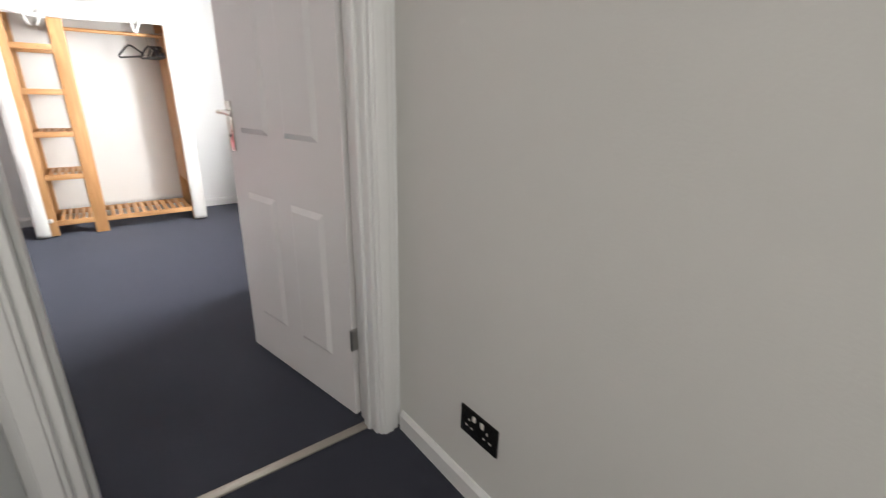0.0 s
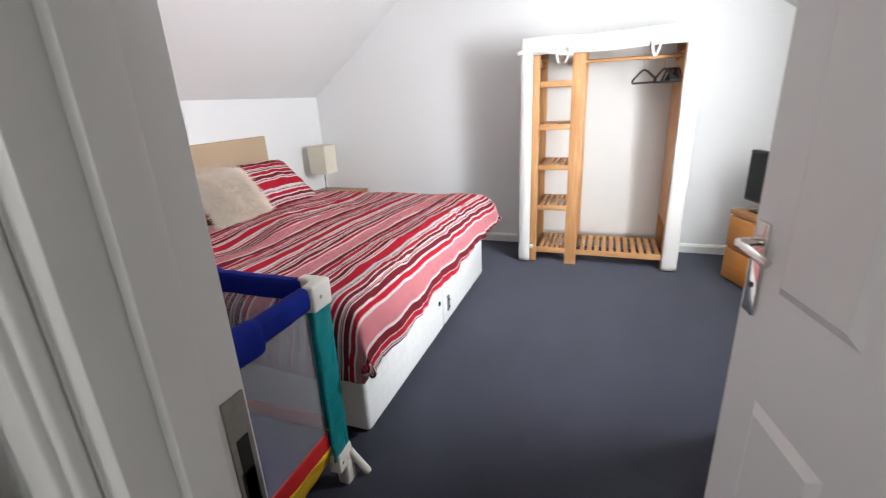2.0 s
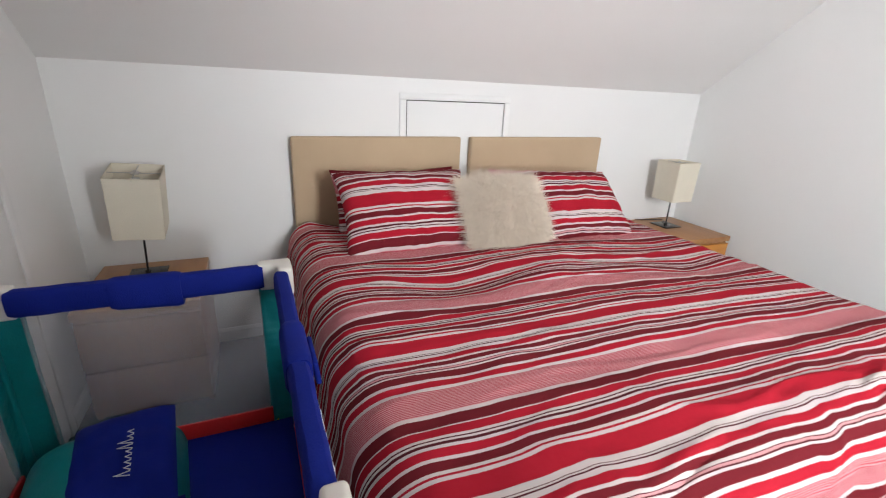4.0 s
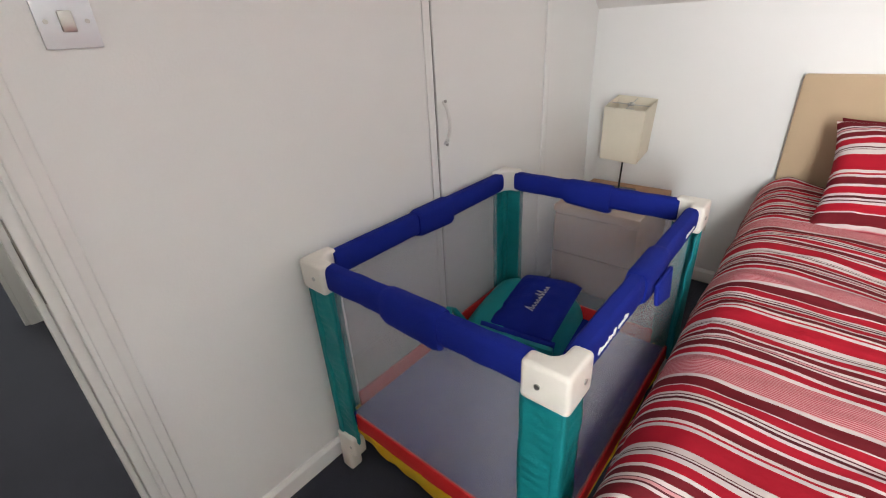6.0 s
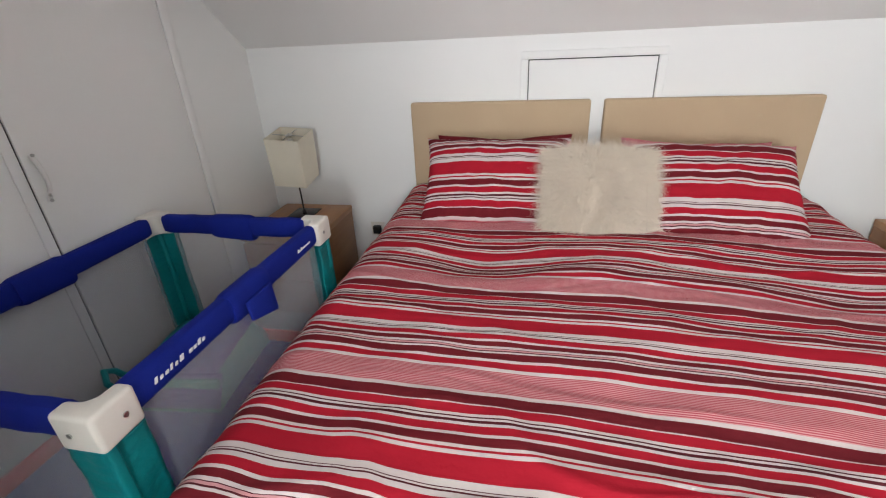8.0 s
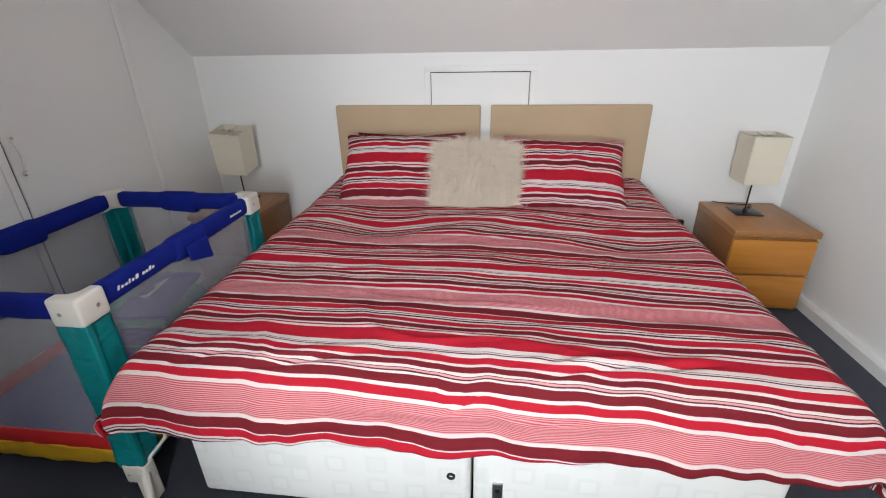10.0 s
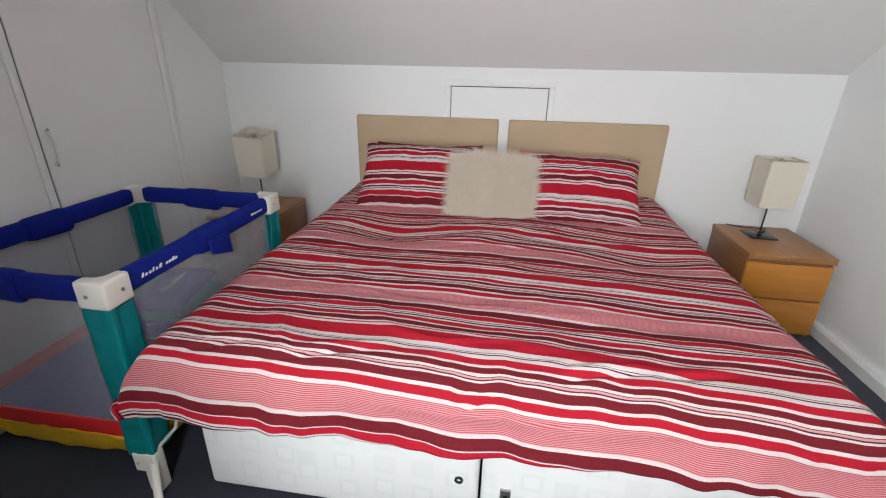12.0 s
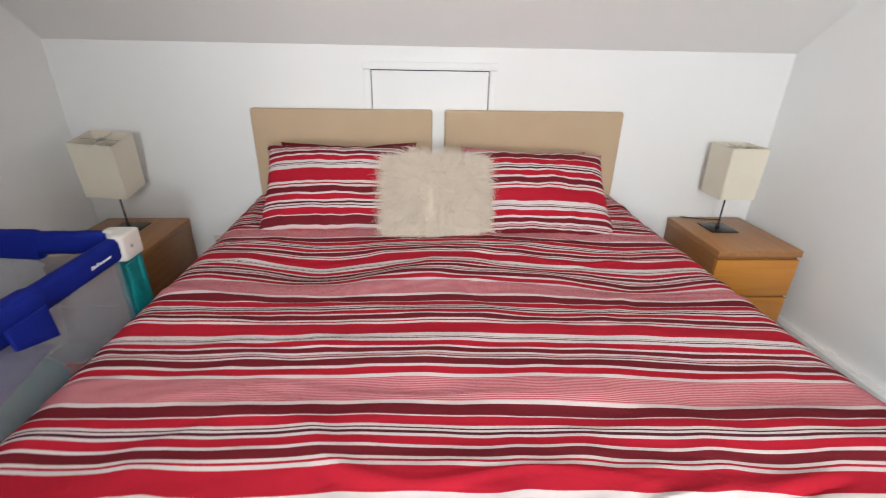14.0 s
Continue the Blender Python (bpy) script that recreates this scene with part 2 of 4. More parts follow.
ends = [[bm.verts.new((x, y, z)) for y, z in tri] for x in (DORMER_X, DORMER_X + 0.08)]
for i in range(4):
    bm.faces.new((ends[0][i], ends[0][(i + 1) % 4], ends[1][(i + 1) % 4], ends[1][i]))
bm.faces.new(ends[0]), bm.faces.new(ends[1])
bmesh.ops.recalc_face_normals(bm, faces=bm.faces[:])
solid("wall_dormer_cheek", bm, WALL, "white painted triangular dormer cheek", "wall", kind="structure", smooth=False)
wall("ceiling_dormer", [(1.34, DORMER_X + 0.08, Y_WIN - 0.12, Y_SOUTH, CEIL_Z, CEIL_Z + 0.1)], [CEIL], "white painted dormer ceiling")
wall("ceiling", [(-0.12, 3.92, Y_SOUTH, Y_FLAT, CEIL_Z, CEIL_Z + 0.1), (-0.12, 1.46, -3.47, Y_SOUTH, CEIL_Z, CEIL_Z + 0.1)], [CEIL], "white painted flat ceiling")
bm = bmesh.new()
prof = [(0.05, KNEE - 0.05 * SLOPE), (Y_FLAT, CEIL_Z), (Y_FLAT, CEIL_Z + 0.12), (0.05, KNEE + 0.1)]
ends = [[bm.verts.new((x, y, z)) for y, z in prof] for x in (-0.06, 3.86)]
for i in range(4):
    bm.faces.new((ends[0][i], ends[0][(i + 1) % 4], ends[1][(i + 1) % 4], ends[1][i]))
bm.faces.new(ends[0]), bm.faces.new(ends[1])
bmesh.ops.recalc_face_normals(bm, faces=bm.faces[:])
solid("ceiling_slope", bm, CEIL, "white painted sloping ceiling over the bed", "ceiling", kind="structure", smooth=False)

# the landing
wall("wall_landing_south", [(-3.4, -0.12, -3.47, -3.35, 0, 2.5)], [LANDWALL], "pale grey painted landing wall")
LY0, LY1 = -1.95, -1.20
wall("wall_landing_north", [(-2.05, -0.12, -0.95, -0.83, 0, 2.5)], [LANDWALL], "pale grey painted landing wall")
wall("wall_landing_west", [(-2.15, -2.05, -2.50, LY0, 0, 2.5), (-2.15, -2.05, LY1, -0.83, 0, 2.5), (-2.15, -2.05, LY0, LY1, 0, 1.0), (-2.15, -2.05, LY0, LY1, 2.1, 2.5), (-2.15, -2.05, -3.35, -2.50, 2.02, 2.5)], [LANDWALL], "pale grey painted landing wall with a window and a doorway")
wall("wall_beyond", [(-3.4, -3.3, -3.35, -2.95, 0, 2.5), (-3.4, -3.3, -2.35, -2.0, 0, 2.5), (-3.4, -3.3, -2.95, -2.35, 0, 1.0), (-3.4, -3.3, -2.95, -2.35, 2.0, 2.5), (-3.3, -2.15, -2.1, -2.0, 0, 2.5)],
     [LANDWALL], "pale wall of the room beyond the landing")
wall("ceiling_landing", [(-3.4, -0.12, -3.47, -0.83, CEIL_Z, CEIL_Z + 0.1)], [CEIL], "white landing ceiling")


def window_unit(name, x0, x1, z0, z1, m, label):
    """Frame, casement, sill and pane; local x across, y out, z up."""
    w = thing(name, m, label, "window", kind="structure")
    bm = bmesh.new()
    for b in ((x0, x0 + 0.06, -0.03, 0.04, z0, z1), (x1 - 0.06, x1, -0.03, 0.04, z0, z1), (x0 + 0.06, x1 - 0.06, -0.03, 0.04, z0, z0 + 0.06),
              (x0 + 0.06, x1 - 0.06, -0.03, 0.04, z1 - 0.06, z1)):
        box(bm, *b, bevel=0.006)
    part("window_frame", bm, GLOSS, w)
    xm = (x0 + x1) / 2
    part("mullion", boxed(xm - 0.03, xm + 0.03, -0.028, 0.038, z0 + 0.061, z1 - 0.061, bevel=0.006), GLOSS, w)
    part("window_sill", boxed(x0 - 0.04, x1 + 0.04, -0.16, -0.031, z0 - 0.03, z0 - 0.002, bevel=0.008), GLOSS, w)
    for a, b in ((x0 + 0.06, xm - 0.03), (xm + 0.03, x1 - 0.06)):
        g = part("pane", boxed(a, b, 0.0, 0.006, z0 + 0.06, z1 - 0.06), GLASS, w)
        g.visible_shadow = False
    return w


window_unit("window_1", -WX1, -WX0, WZ0, WZ1, pose(0, Y_WIN - 0.05, 0, 0, 0, 180), "white painted dormer window with two panes")
window_unit("window_2", LY0, LY1, 1.0, 2.1, pose(-2.11, 0, 0, 0, 0, 90), "white painted landing window")
window_unit("window_3", -2.95, -2.35, 1.0, 2.0, pose(-3.36, 0, 0, 0, 0, 90), "white painted window beyond the landing")


def trim(name, boxes, mat=None, label="white gloss painted trim", cat="trim", bevel=0.006):
    bm = bmesh.new()
    for b in boxes:
        box(bm, *b, bevel=bevel)
    return solid(name, bm, mat or GLOSS, label, cat, kind="structure")


def skirting(name, runs):
    """Baseboards with a bevelled top; runs of (x0, y0, x1, y1, nx, ny)."""
    bm = bmesh.new()
    for x0, y0, x1, y1, nx, ny, *deep in runs:
        w = deep[0] if deep else 0.015
        pr = [(0, 0), (w, 0), (w, 0.058), (w - 0.009, 0.072), (0, 0.072)]
        a = [bm.verts.new((x0 + nx * d, y0 + ny * d, z)) for d, z in pr]
        b = [bm.verts.new((x1 + nx * d, y1 + ny * d, z)) for d, z in pr]
        for i in range(5):
            bm.faces.new((a[i], a[(i + 1) % 5], b[(i + 1) % 5], b[i]))
        bm.faces.new(a), bm.faces.new(b)
    bmesh.ops.recalc_face_normals(bm, faces=bm.faces[:])
    return solid(name, bm, GLOSS, "white gloss painted skirting board along the carpet", "baseboard", kind="structure", smooth=False)


skirting("baseboard", [(0, DOOR_N + 0.075, 0, -1.385, 1, 0), (0, -0.53, 0, 0, 1, 0), (0.015, 0, XR, 0, 0, -1), (XR, -0.015, XR, Y_BACK, -1, 0, 0.038),
                       (0.0, -3.35, 1.46, -3.35, 0, 1), (1.46, -3.335, 1.46, Y_WIN, 1, 0), (1.475, Y_WIN, DORMER_X, Y_WIN, 0, 1), (DORMER_X + 0.08, Y_BACK, XR - 0.015, Y_BACK, 0, 1)])
skirting("baseboard_landing", [(-0.141, -3.35, -3.3, -3.35, 0, 1), (-0.12, DOOR_N + 0.072, -0.12, -1.62, -1, 0), (-2.05, -2.42, -2.05, -0.95, 1, 0)])


def architrave(bm, x, out, y0, y1, top, w=0.07):
    """Moulded casing round an opening in the wall plane at x; out: +1 or -1 off the wall."""
    for lo, hi, d in ((0.0, w, 0.013), (0.010, w - 0.022, 0.020)):
        xa, xb = sorted((x, x + out * d))
        box(bm, xa, xb, y1 + lo, y1 + hi, 0, top + hi, bevel=0.005, seg=3)
        box(bm, xa, xb, y0 - hi, y0 - lo, 0, top + hi, bevel=0.005, seg=3)
        box(bm, xa, xb, y0 - lo, y1 + lo, top + lo, top + hi, bevel=0.003)


# lining with a stop, casings, threshold
dw = thing("door_frame", pose(0, 0, 0), "white gloss painted door frame with moulded casing", "door frame", kind="structure")
bm = bmesh.new()
box(bm, -0.118, -0.002, DOOR_N - 0.022, DOOR_N + 0.001, 0, 2.0, bevel=0.003)
box(bm, -0.118, -0.002, DOOR_S - 0.001, DOOR_S + 0.010, 0, 2.0, bevel=0.003)
box(bm, -0.118, -0.002, DOOR_S + 0.010, DOOR_N - 0.022, 1.985, 2.02, bevel=0.003)
part("lining", bm, GLOSS, dw)
bm = bmesh.new()
box(bm, -0.085, -0.048, DOOR_N - 0.036, DOOR_N - 0.0225, 0, 1.984, bevel=0.003)
box(bm, -0.085, -0.048, DOOR_S + 0.0105, DOOR_S + 0.022, 0, 1.984, bevel=0.003)
part("door_stop", bm, GLOSS, dw)
bm = bmesh.new()
architrave(bm, -0.12, -1, DOOR_S, DOOR_N, 2.0)
part("casing_landing_side", bm, GLOSS, dw)
bm = bmesh.new()
architrave(bm, 0.0, 1, DOOR_S, DOOR_N, 2.0, 0.062)
part("casing_bedroom_side", bm, GLOSS, dw)
part("strike_plate", boxed(-0.033, -0.007, DOOR_N - 0.0245, DOOR_N - 0.0215, 0.912, 1.086, bevel=0.001), AGED, dw, "worn steel strike plate")
part("lock_slot", boxed(-0.027, -0.013, DOOR_N - 0.0252, DOOR_N - 0.0215, 0.945, 1.042), DARK, dw)
part("latch_hole", boxed(-0.029, -0.014, DOOR_N - 0.0252, DOOR_N - 0.024, 0.945, 1.005), DARK, dw)
solid("threshold_strip", boxed(-0.075, -0.040, DOOR_S + 0.012, DOOR_N - 0.024, 0.0, 0.008, bevel=0.004), material("threshold_metal", (0.42, 0.38, 0.33), 0.4, 0.5, vary=0.08),
      "beige metal carpet strip across the doorway", "threshold strip", kind="structure")
trim("trim_west_doorway", [(-2.05, -2.034, -2.51, -2.44, 0, 2.06), (-2.15, -2.05, -2.53, -2.50, 0, 2.02)], label="white gloss painted casing of the far landing doorway")


# ---- doors ----
def panel_door(bm, w, h, t, panels):
    """A moulded door: flat slab with sunk mouldings and raised fields, on both faces. Local x from the hinge, y thickness, z up."""
    xs = sorted({0, w, *[p[0] for p in panels], *[p[1] for p in panels]})
    zs = sorted({0, h, *[p[2] for p in panels], *[p[3] for p in panels]})
    for face, sgn in ((t / 2, 1), (-t / 2, -1)):
        grid = {(x, z): bm.verts.new((x, face, z)) for x in xs for z in zs}
        for i in range(len(xs) - 1):
            for j in range(len(zs) - 1):
                q = [grid[xs[i], zs[j]], grid[xs[i + 1], zs[j]], grid[xs[i + 1], zs[j + 1]], grid[xs[i], zs[j + 1]]]
                f = bm.faces.new(q if sgn < 0 else q[::-1])
                cx, cz = (xs[i] + xs[i + 1]) / 2, (zs[j] + zs[j + 1]) / 2
                if any(p[0] < cx < p[1] and p[2] < cz < p[3] for p in panels):
                    last = f
                    for inset, depth in ((0.014, -0.012), (0.008, 0.0), (0.028, 0.010)):
                        r = bmesh.ops.inset_individual(bm, faces=[last], thickness=inset, depth=depth)
                        del r
    a = [bm.verts.new(c) for c in ((0, -t / 2, 0), (w, -t / 2, 0), (w, t / 2, 0), (0, t / 2, 0), (0, -t / 2, h), (w, -t / 2, h), (w, t / 2, h), (0, t / 2, h))]
    for q in ((0, 3, 2, 1), (4, 5, 6, 7), (0, 4, 7, 3), (1, 2, 6, 5)):
        bm.faces.new([a[i] for i in q])
    bmesh.ops.remove_doubles(bm, verts=bm.verts[:], dist=0.0005)
    return bm


DOOR_T = 0.036
door = thing("door_1", pose(0.012, -3.258, 0.008, 0, 0, 11.4), "white moulded four-panel bedroom door standing open", "door", kind="structure")
DW = 0.742
bm = panel_door(bmesh.new(), DW, 1.972, DOOR_T, [(0.115, 0.325, 0.19, 0.735), (0.42, 0.635, 0.19, 0.735), (0.115, 0.325, 0.955, 1.85), (0.42, 0.635, 0.955, 1.85)])
part("door_leaf", bm, DOORPAINT, door, smooth=False)
for side in (1, -1):
    y0 = side * DOOR_T / 2
    bm = bmesh.new()
    ya, yb = sorted((y0, y0 + side * 0.008))
    box(bm, DW - 0.058, DW - 0.016, ya, yb, 0.885, 1.075, bevel=0.003)
    plate = part("handle_plate", bm, CHROME, door, "polished metal back plate")
    bm = bmesh.new()
    tube(bm, [(DW - 0.037, y0 + side * 0.006, 1.035), (DW - 0.037, y0 + side * 0.030, 1.035), (DW - 0.040, y0 + side * 0.045, 1.035), (DW - 0.055, y0 + side * 0.052, 1.035),
              (DW - 0.09, y0 + side * 0.053, 1.037), (DW - 0.13, y0 + side * 0.050, 1.033), (DW - 0.145, y0 + side * 0.046, 1.028)], 0.0085, 12)
    part("lever", bm, CHROME, plate)
    bm = bmesh.new()
    disc(bm, pose(DW - 0.037, y0 + side * 0.0085, 0.945, 90), 0.006, 0.004)
    part("keyhole", bm, BLACK, plate)
for z in (0.31, 1.70):
    bm = boxed(-0.012, 0.0, -DOOR_T / 2 + 0.003, DOOR_T / 2 + 0.006, z - 0.038, z + 0.038, bevel=0.0015)
    tube(bm, [(-0.004, DOOR_T / 2 + 0.006, z - 0.04), (-0.004, DOOR_T / 2 + 0.006, z + 0.04)], 0.005, 10)
    part("hinge", bm, STEEL, door, "brushed steel hinge")
part("latch_face", boxed(DW, DW + 0.0015, -0.011, 0.011, 0.92, 1.08), STEEL, door)


def pull(parent, p, span, out, r=0.007):
    """A bowed pull handle with screws; p its middle, out the way off the door."""
    o = Vector(out)
    pts = [Vector(p) + Vector((0, 0, span * (k / 10 - 0.5))) + o * (0.006 + 0.026 * math.sin(math.pi * k / 10) ** 0.7) for k in range(11)]
    bm = tube(bmesh.new(), pts, r, 10)
    h = part("handle", bm, GLOSS, parent, "white painted bow handle")
    for s in (-0.5, 0.5):
        bm = bmesh.new()
        c = Vector(p) + Vector((0, 0, span * s * 1.0)) + o * 0.010
        bmesh.ops.create_uvsphere(bm, u_segments=10, v_segments=6, radius=0.006, matrix=Matrix.Translation(c + o * 0.006))
        part("screw", bm, STEEL, h)
    return h


# flush cupboard door in the bedroom's west wall
cup = thing("cupboard_door", pose(0, 0, 0), "flush white painted cupboard door set into the wall", "cupboard door", kind="structure")
part("door_leaf", boxed(0.001, 0.010, -1.345, -0.585, 0.02, 1.74, bevel=0.003), WALL, cup)
bm = bmesh.new()
box(bm, 0.0, 0.006, -1.385, -1.350, 0, 1.79, bevel=0.002)
box(bm, 0.0, 0.014, -0.580, -0.535, 0, 1.79, bevel=0.003)
box(bm, 0.0, 0.006, -1.350, -0.580, 1.745, 1.79, bevel=0.002)
part("frame", bm, WALL, cup)
part("gap", boxed(0.0, 0.002, -1.3505, -1.3445, 0.0, 1.745), DARK, cup)
pull(cup, (0.010, -1.318, 1.045), 0.15, (1, 0, 0))

# cupboard on the landing, its door standing a little proud
lc = thing("landing_cupboard", pose(0, 0, 0), "white painted cupboard door standing open along the landing wall", "cupboard door", kind="structure")
part("door_leaf", boxed(-0.235, -0.213, -2.375, -1.622, 0.02, 1.98, bevel=0.003), GLOSS, lc)
bm = bmesh.new()
box(bm, -0.235, -0.121, -1.618, -1.56, 0.0, 2.05, bevel=0.003)
part("frame", bm, GLOSS, lc)
pull(lc, (-0.235, -2.343, 0.995), 0.168, (-1, 0, 0), 0.0095)

# loft hatch behind the headboards
ht = thing("eaves_hatch", pose(0, 0, 0), "white painted eaves hatch in the wall behind the bed", "hatch", kind="structure")
bm = bmesh.new()
box(bm, 1.516, 1.553, -0.012, 0, 0.3, 1.287, bevel=0.003)
box(bm, 2.164, 2.201, -0.012, 0, 0.3, 1.287, bevel=0.003)
box(bm, 1.516, 2.201, -0.012, 0, 1.287, 1.324, bevel=0.003)
part("frame", bm, WALL, ht)
part("gap", boxed(1.5535, 2.1635, -0.003, 0, 0.35, 1.2865), DARK, ht)
part("panel", boxed(1.5575, 2.1595, -0.009, -0.003, 0.35, 1.2825, bevel=0.002), WALL, ht)


# ---- striped bed linen ----
def stripes(name):
    """Woven stripes across the cloth, read along v of its map, one repeat a unit."""
    white, pink, blush, red, maroon, dark = (0.61, 0.53, 0.515), (0.50, 0.165, 0.18), (0.56, 0.27, 0.28), (0.385, 0.013, 0.027), (0.15, 0.014, 0.020), (0.085, 0.014, 0.020)
    m = bpy.data.materials.new(name)
    m.use_nodes = True
    t = m.node_tree
    b = t.nodes["Principled BSDF"]
    b.inputs["Roughness"].default_value = 0.85
    b.inputs["Specular IOR Level"].default_value = 0.08
    uv = t.nodes.new("ShaderNodeUVMap")
    sep = t.nodes.new("ShaderNodeSeparateXYZ")
    t.links.new(uv.outputs[0], sep.inputs[0])
    fr = t.nodes.new("ShaderNodeMath")
    fr.operation = "FRACT"
    t.links.new(sep.outputs[1], fr.inputs[0])
    # widths in millimetres from the foot side of the wide pink band
    widths = [(72, pink), (14, white), (21, red), (12, white), (22, maroon), (8.5, white), (2.5, dark), (5, blush), (2.5, dark), (8.5, white), (16.5, maroon), (7.3, white), (20.5, red), (13.2, white),
              (2.9, dark), (4.4, white), (2.9, dark), (17.6, white), (48, red), (10, white), (5.6, red), (9.8, white), (21.5, maroon), (9.7, white), (18, red), (9.5, white), (6.5, dark),
              (8.5, white), (2.8, dark), (9.7, white), (23, red), (5, white), (30.5, maroon), (15.5, white)]
    widths = [(w * (0.80 if c is white else 1.10 if w > 4 else 1.2), c) for w, c in widths]
    total = sum(w for w, c in widths)
    starts, at = [], 0.0
    for w, c in widths:
        starts.append((at / total, c))
        at += w
    halves = []
    for lo, hi in ((0.0, 0.5), (0.5, 1.0)):
        ramp = t.nodes.new("ShaderNodeValToRGB")
        cr = ramp.color_ramp
        cr.interpolation = "CONSTANT"
        keep = [(0.0, [c for p, c in starts if p <= lo][-1])] + [(p, c) for p, c in starts if lo < p < hi]
        while len(cr.elements) < len(keep):
            cr.elements.new(0.5)
        for e, (p, c) in zip(cr.elements, keep):
            e.position, e.color = p, (*c, 1)
        t.links.new(fr.outputs[0], ramp.inputs[0])
        halves.append(ramp)
    upper = t.nodes.new("ShaderNodeMath")
    upper.operation = "GREATER_THAN"
    upper.inputs[1].default_value = 0.5
    t.links.new(fr.outputs[0], upper.inputs[0])
    band = t.nodes.new("ShaderNodeMix")
    band.data_type = "RGBA"
    t.links.new(upper.outputs[0], band.inputs[0])
    t.links.new(halves[0].outputs[0], band.inputs[6])
    t.links.new(halves[1].outputs[0], band.inputs[7])
    # the wide pink band, with hair stripes
    lines = t.nodes.new("ShaderNodeMath")
    lines.operation = "MULTIPLY"
    lines.inputs[1].default_value = math.tau * 92
    t.links.new(sep.outputs[1], lines.inputs[0])
    sine = t.nodes.new("ShaderNodeMath")
    sine.operation = "SINE"
    t.links.new(lines.outputs[0], sine.inputs[0])
    hair = t.nodes.new("ShaderNodeMapRange")
    hair.inputs[1].default_value, hair.inputs[2].default_value = -0.5, 0.6
    t.links.new(sine.outputs[0], hair.inputs[0])
    thread = t.nodes.new("ShaderNodeMix")
    thread.data_type = "RGBA"
    thread.inputs[6].default_value, thread.inputs[7].default_value = (0.40, 0.065, 0.085, 1), (0.60, 0.29, 0.30, 1)
    t.links.new(hair.outputs[0], thread.inputs[0])
    gate = t.nodes.new("ShaderNodeMath")
    gate.operation = "LESS_THAN"
    gate.inputs[1].default_value = widths[0][0] / total
    t.links.new(fr.outputs[0], gate.inputs[0])
    mix = t.nodes.new("ShaderNodeMix")
    mix.data_type = "RGBA"
    t.links.new(gate.outputs[0], mix.inputs[0])
    t.links.new(band.outputs[2], mix.inputs[6])
    t.links.new(thread.outputs[2], mix.inputs[7])
    co = t.nodes.new("ShaderNodeTexCoord")
    n = t.nodes.new("ShaderNodeTexNoise")
    n.inputs["Scale"].default_value, n.inputs["Detail"].default_value = 7.0, 5
    t.links.new(co.outputs["Object"], n.inputs["Vector"])
    fade = t.nodes.new("ShaderNodeMix")
    fade.data_type, fade.blend_type = "RGBA", "MULTIPLY"
    fade.inputs[0].default_value = 0.25
    t.links.new(mix.outputs[2], fade.inputs[6])
    t.links.new(n.outputs[1], fade.inputs[7])
    sat = t.nodes.new("ShaderNodeMix")
    sat.data_type = "RGBA"
    sat.inputs[0].default_value = 0.6
    t.links.new(mix.outputs[2], sat.inputs[7])
    t.links.new(fade.outputs[2], sat.inputs[6])
    t.links.new(sat.outputs[2], b.inputs["Base Color"])
    weave = t.nodes.new("ShaderNodeTexNoise")
    weave.inputs["Scale"].default_value = 60
    weave.inputs["Detail"].default_value = 6
    t.links.new(co.outputs["Object"], weave.inputs["Vector"])
    bump = t.nodes.new("ShaderNodeBump")
    bump.inputs["Strength"].default_value, bump.inputs["Distance"].default_value = 0.25, 0.006
    t.links.new(weave.outputs[0], bump.inputs["Height"])
    t.links.new(bump.outputs[0], b.inputs["Normal"])
    return m


STRIPE = stripes("striped_cotton")
REPEAT = 0.475


def sheet(nu, nv, place, uvs):
    """A grid cloth: place(u, v) and uvs(u, v) with u, v from 0 to 1."""
    bm = bmesh.new()
    lay = bm.loops.layers.uv.new("UVMap")
    vs = [[bm.verts.new(place(i / nu, j / nv)) for j in range(nv + 1)] for i in range(nu + 1)]
    for i in range(nu):
        for j in range(nv):
            f = bm.faces.new((vs[i][j], vs[i + 1][j], vs[i + 1][j + 1], vs[i][j + 1]))
            for lp, (a, c) in zip(f.loops, ((i, j), (i + 1, j), (i + 1, j + 1), (i, j + 1))):
                lp[lay].uv = uvs(a / nu, c / nv)
    return bm


def bend(p, half, r):
    """Cloth lying flat to half, then turning down round an edge of radius r: how far out and how far down."""
    s = abs(p) - (half - r)
    if s <= 0:
        return p, 0.0
    sg = 1 if p > 0 else -1
    arc = r * math.pi / 2
    if s < arc:
        a = s / r
        return sg * (half - r + r * math.sin(a)), r * (1 - math.cos(a))
    over = s - arc
    return sg * (half + 0.03 * math.sin(min(1, over / 0.2) * 1.5)), r + over


# ---- bed ----
BX, BY = 1.915, -1.972
bed = thing("double_bed", pose(BX, -1.0, 0), "double divan bed of two pale upholstered bases pushed together", "bed")


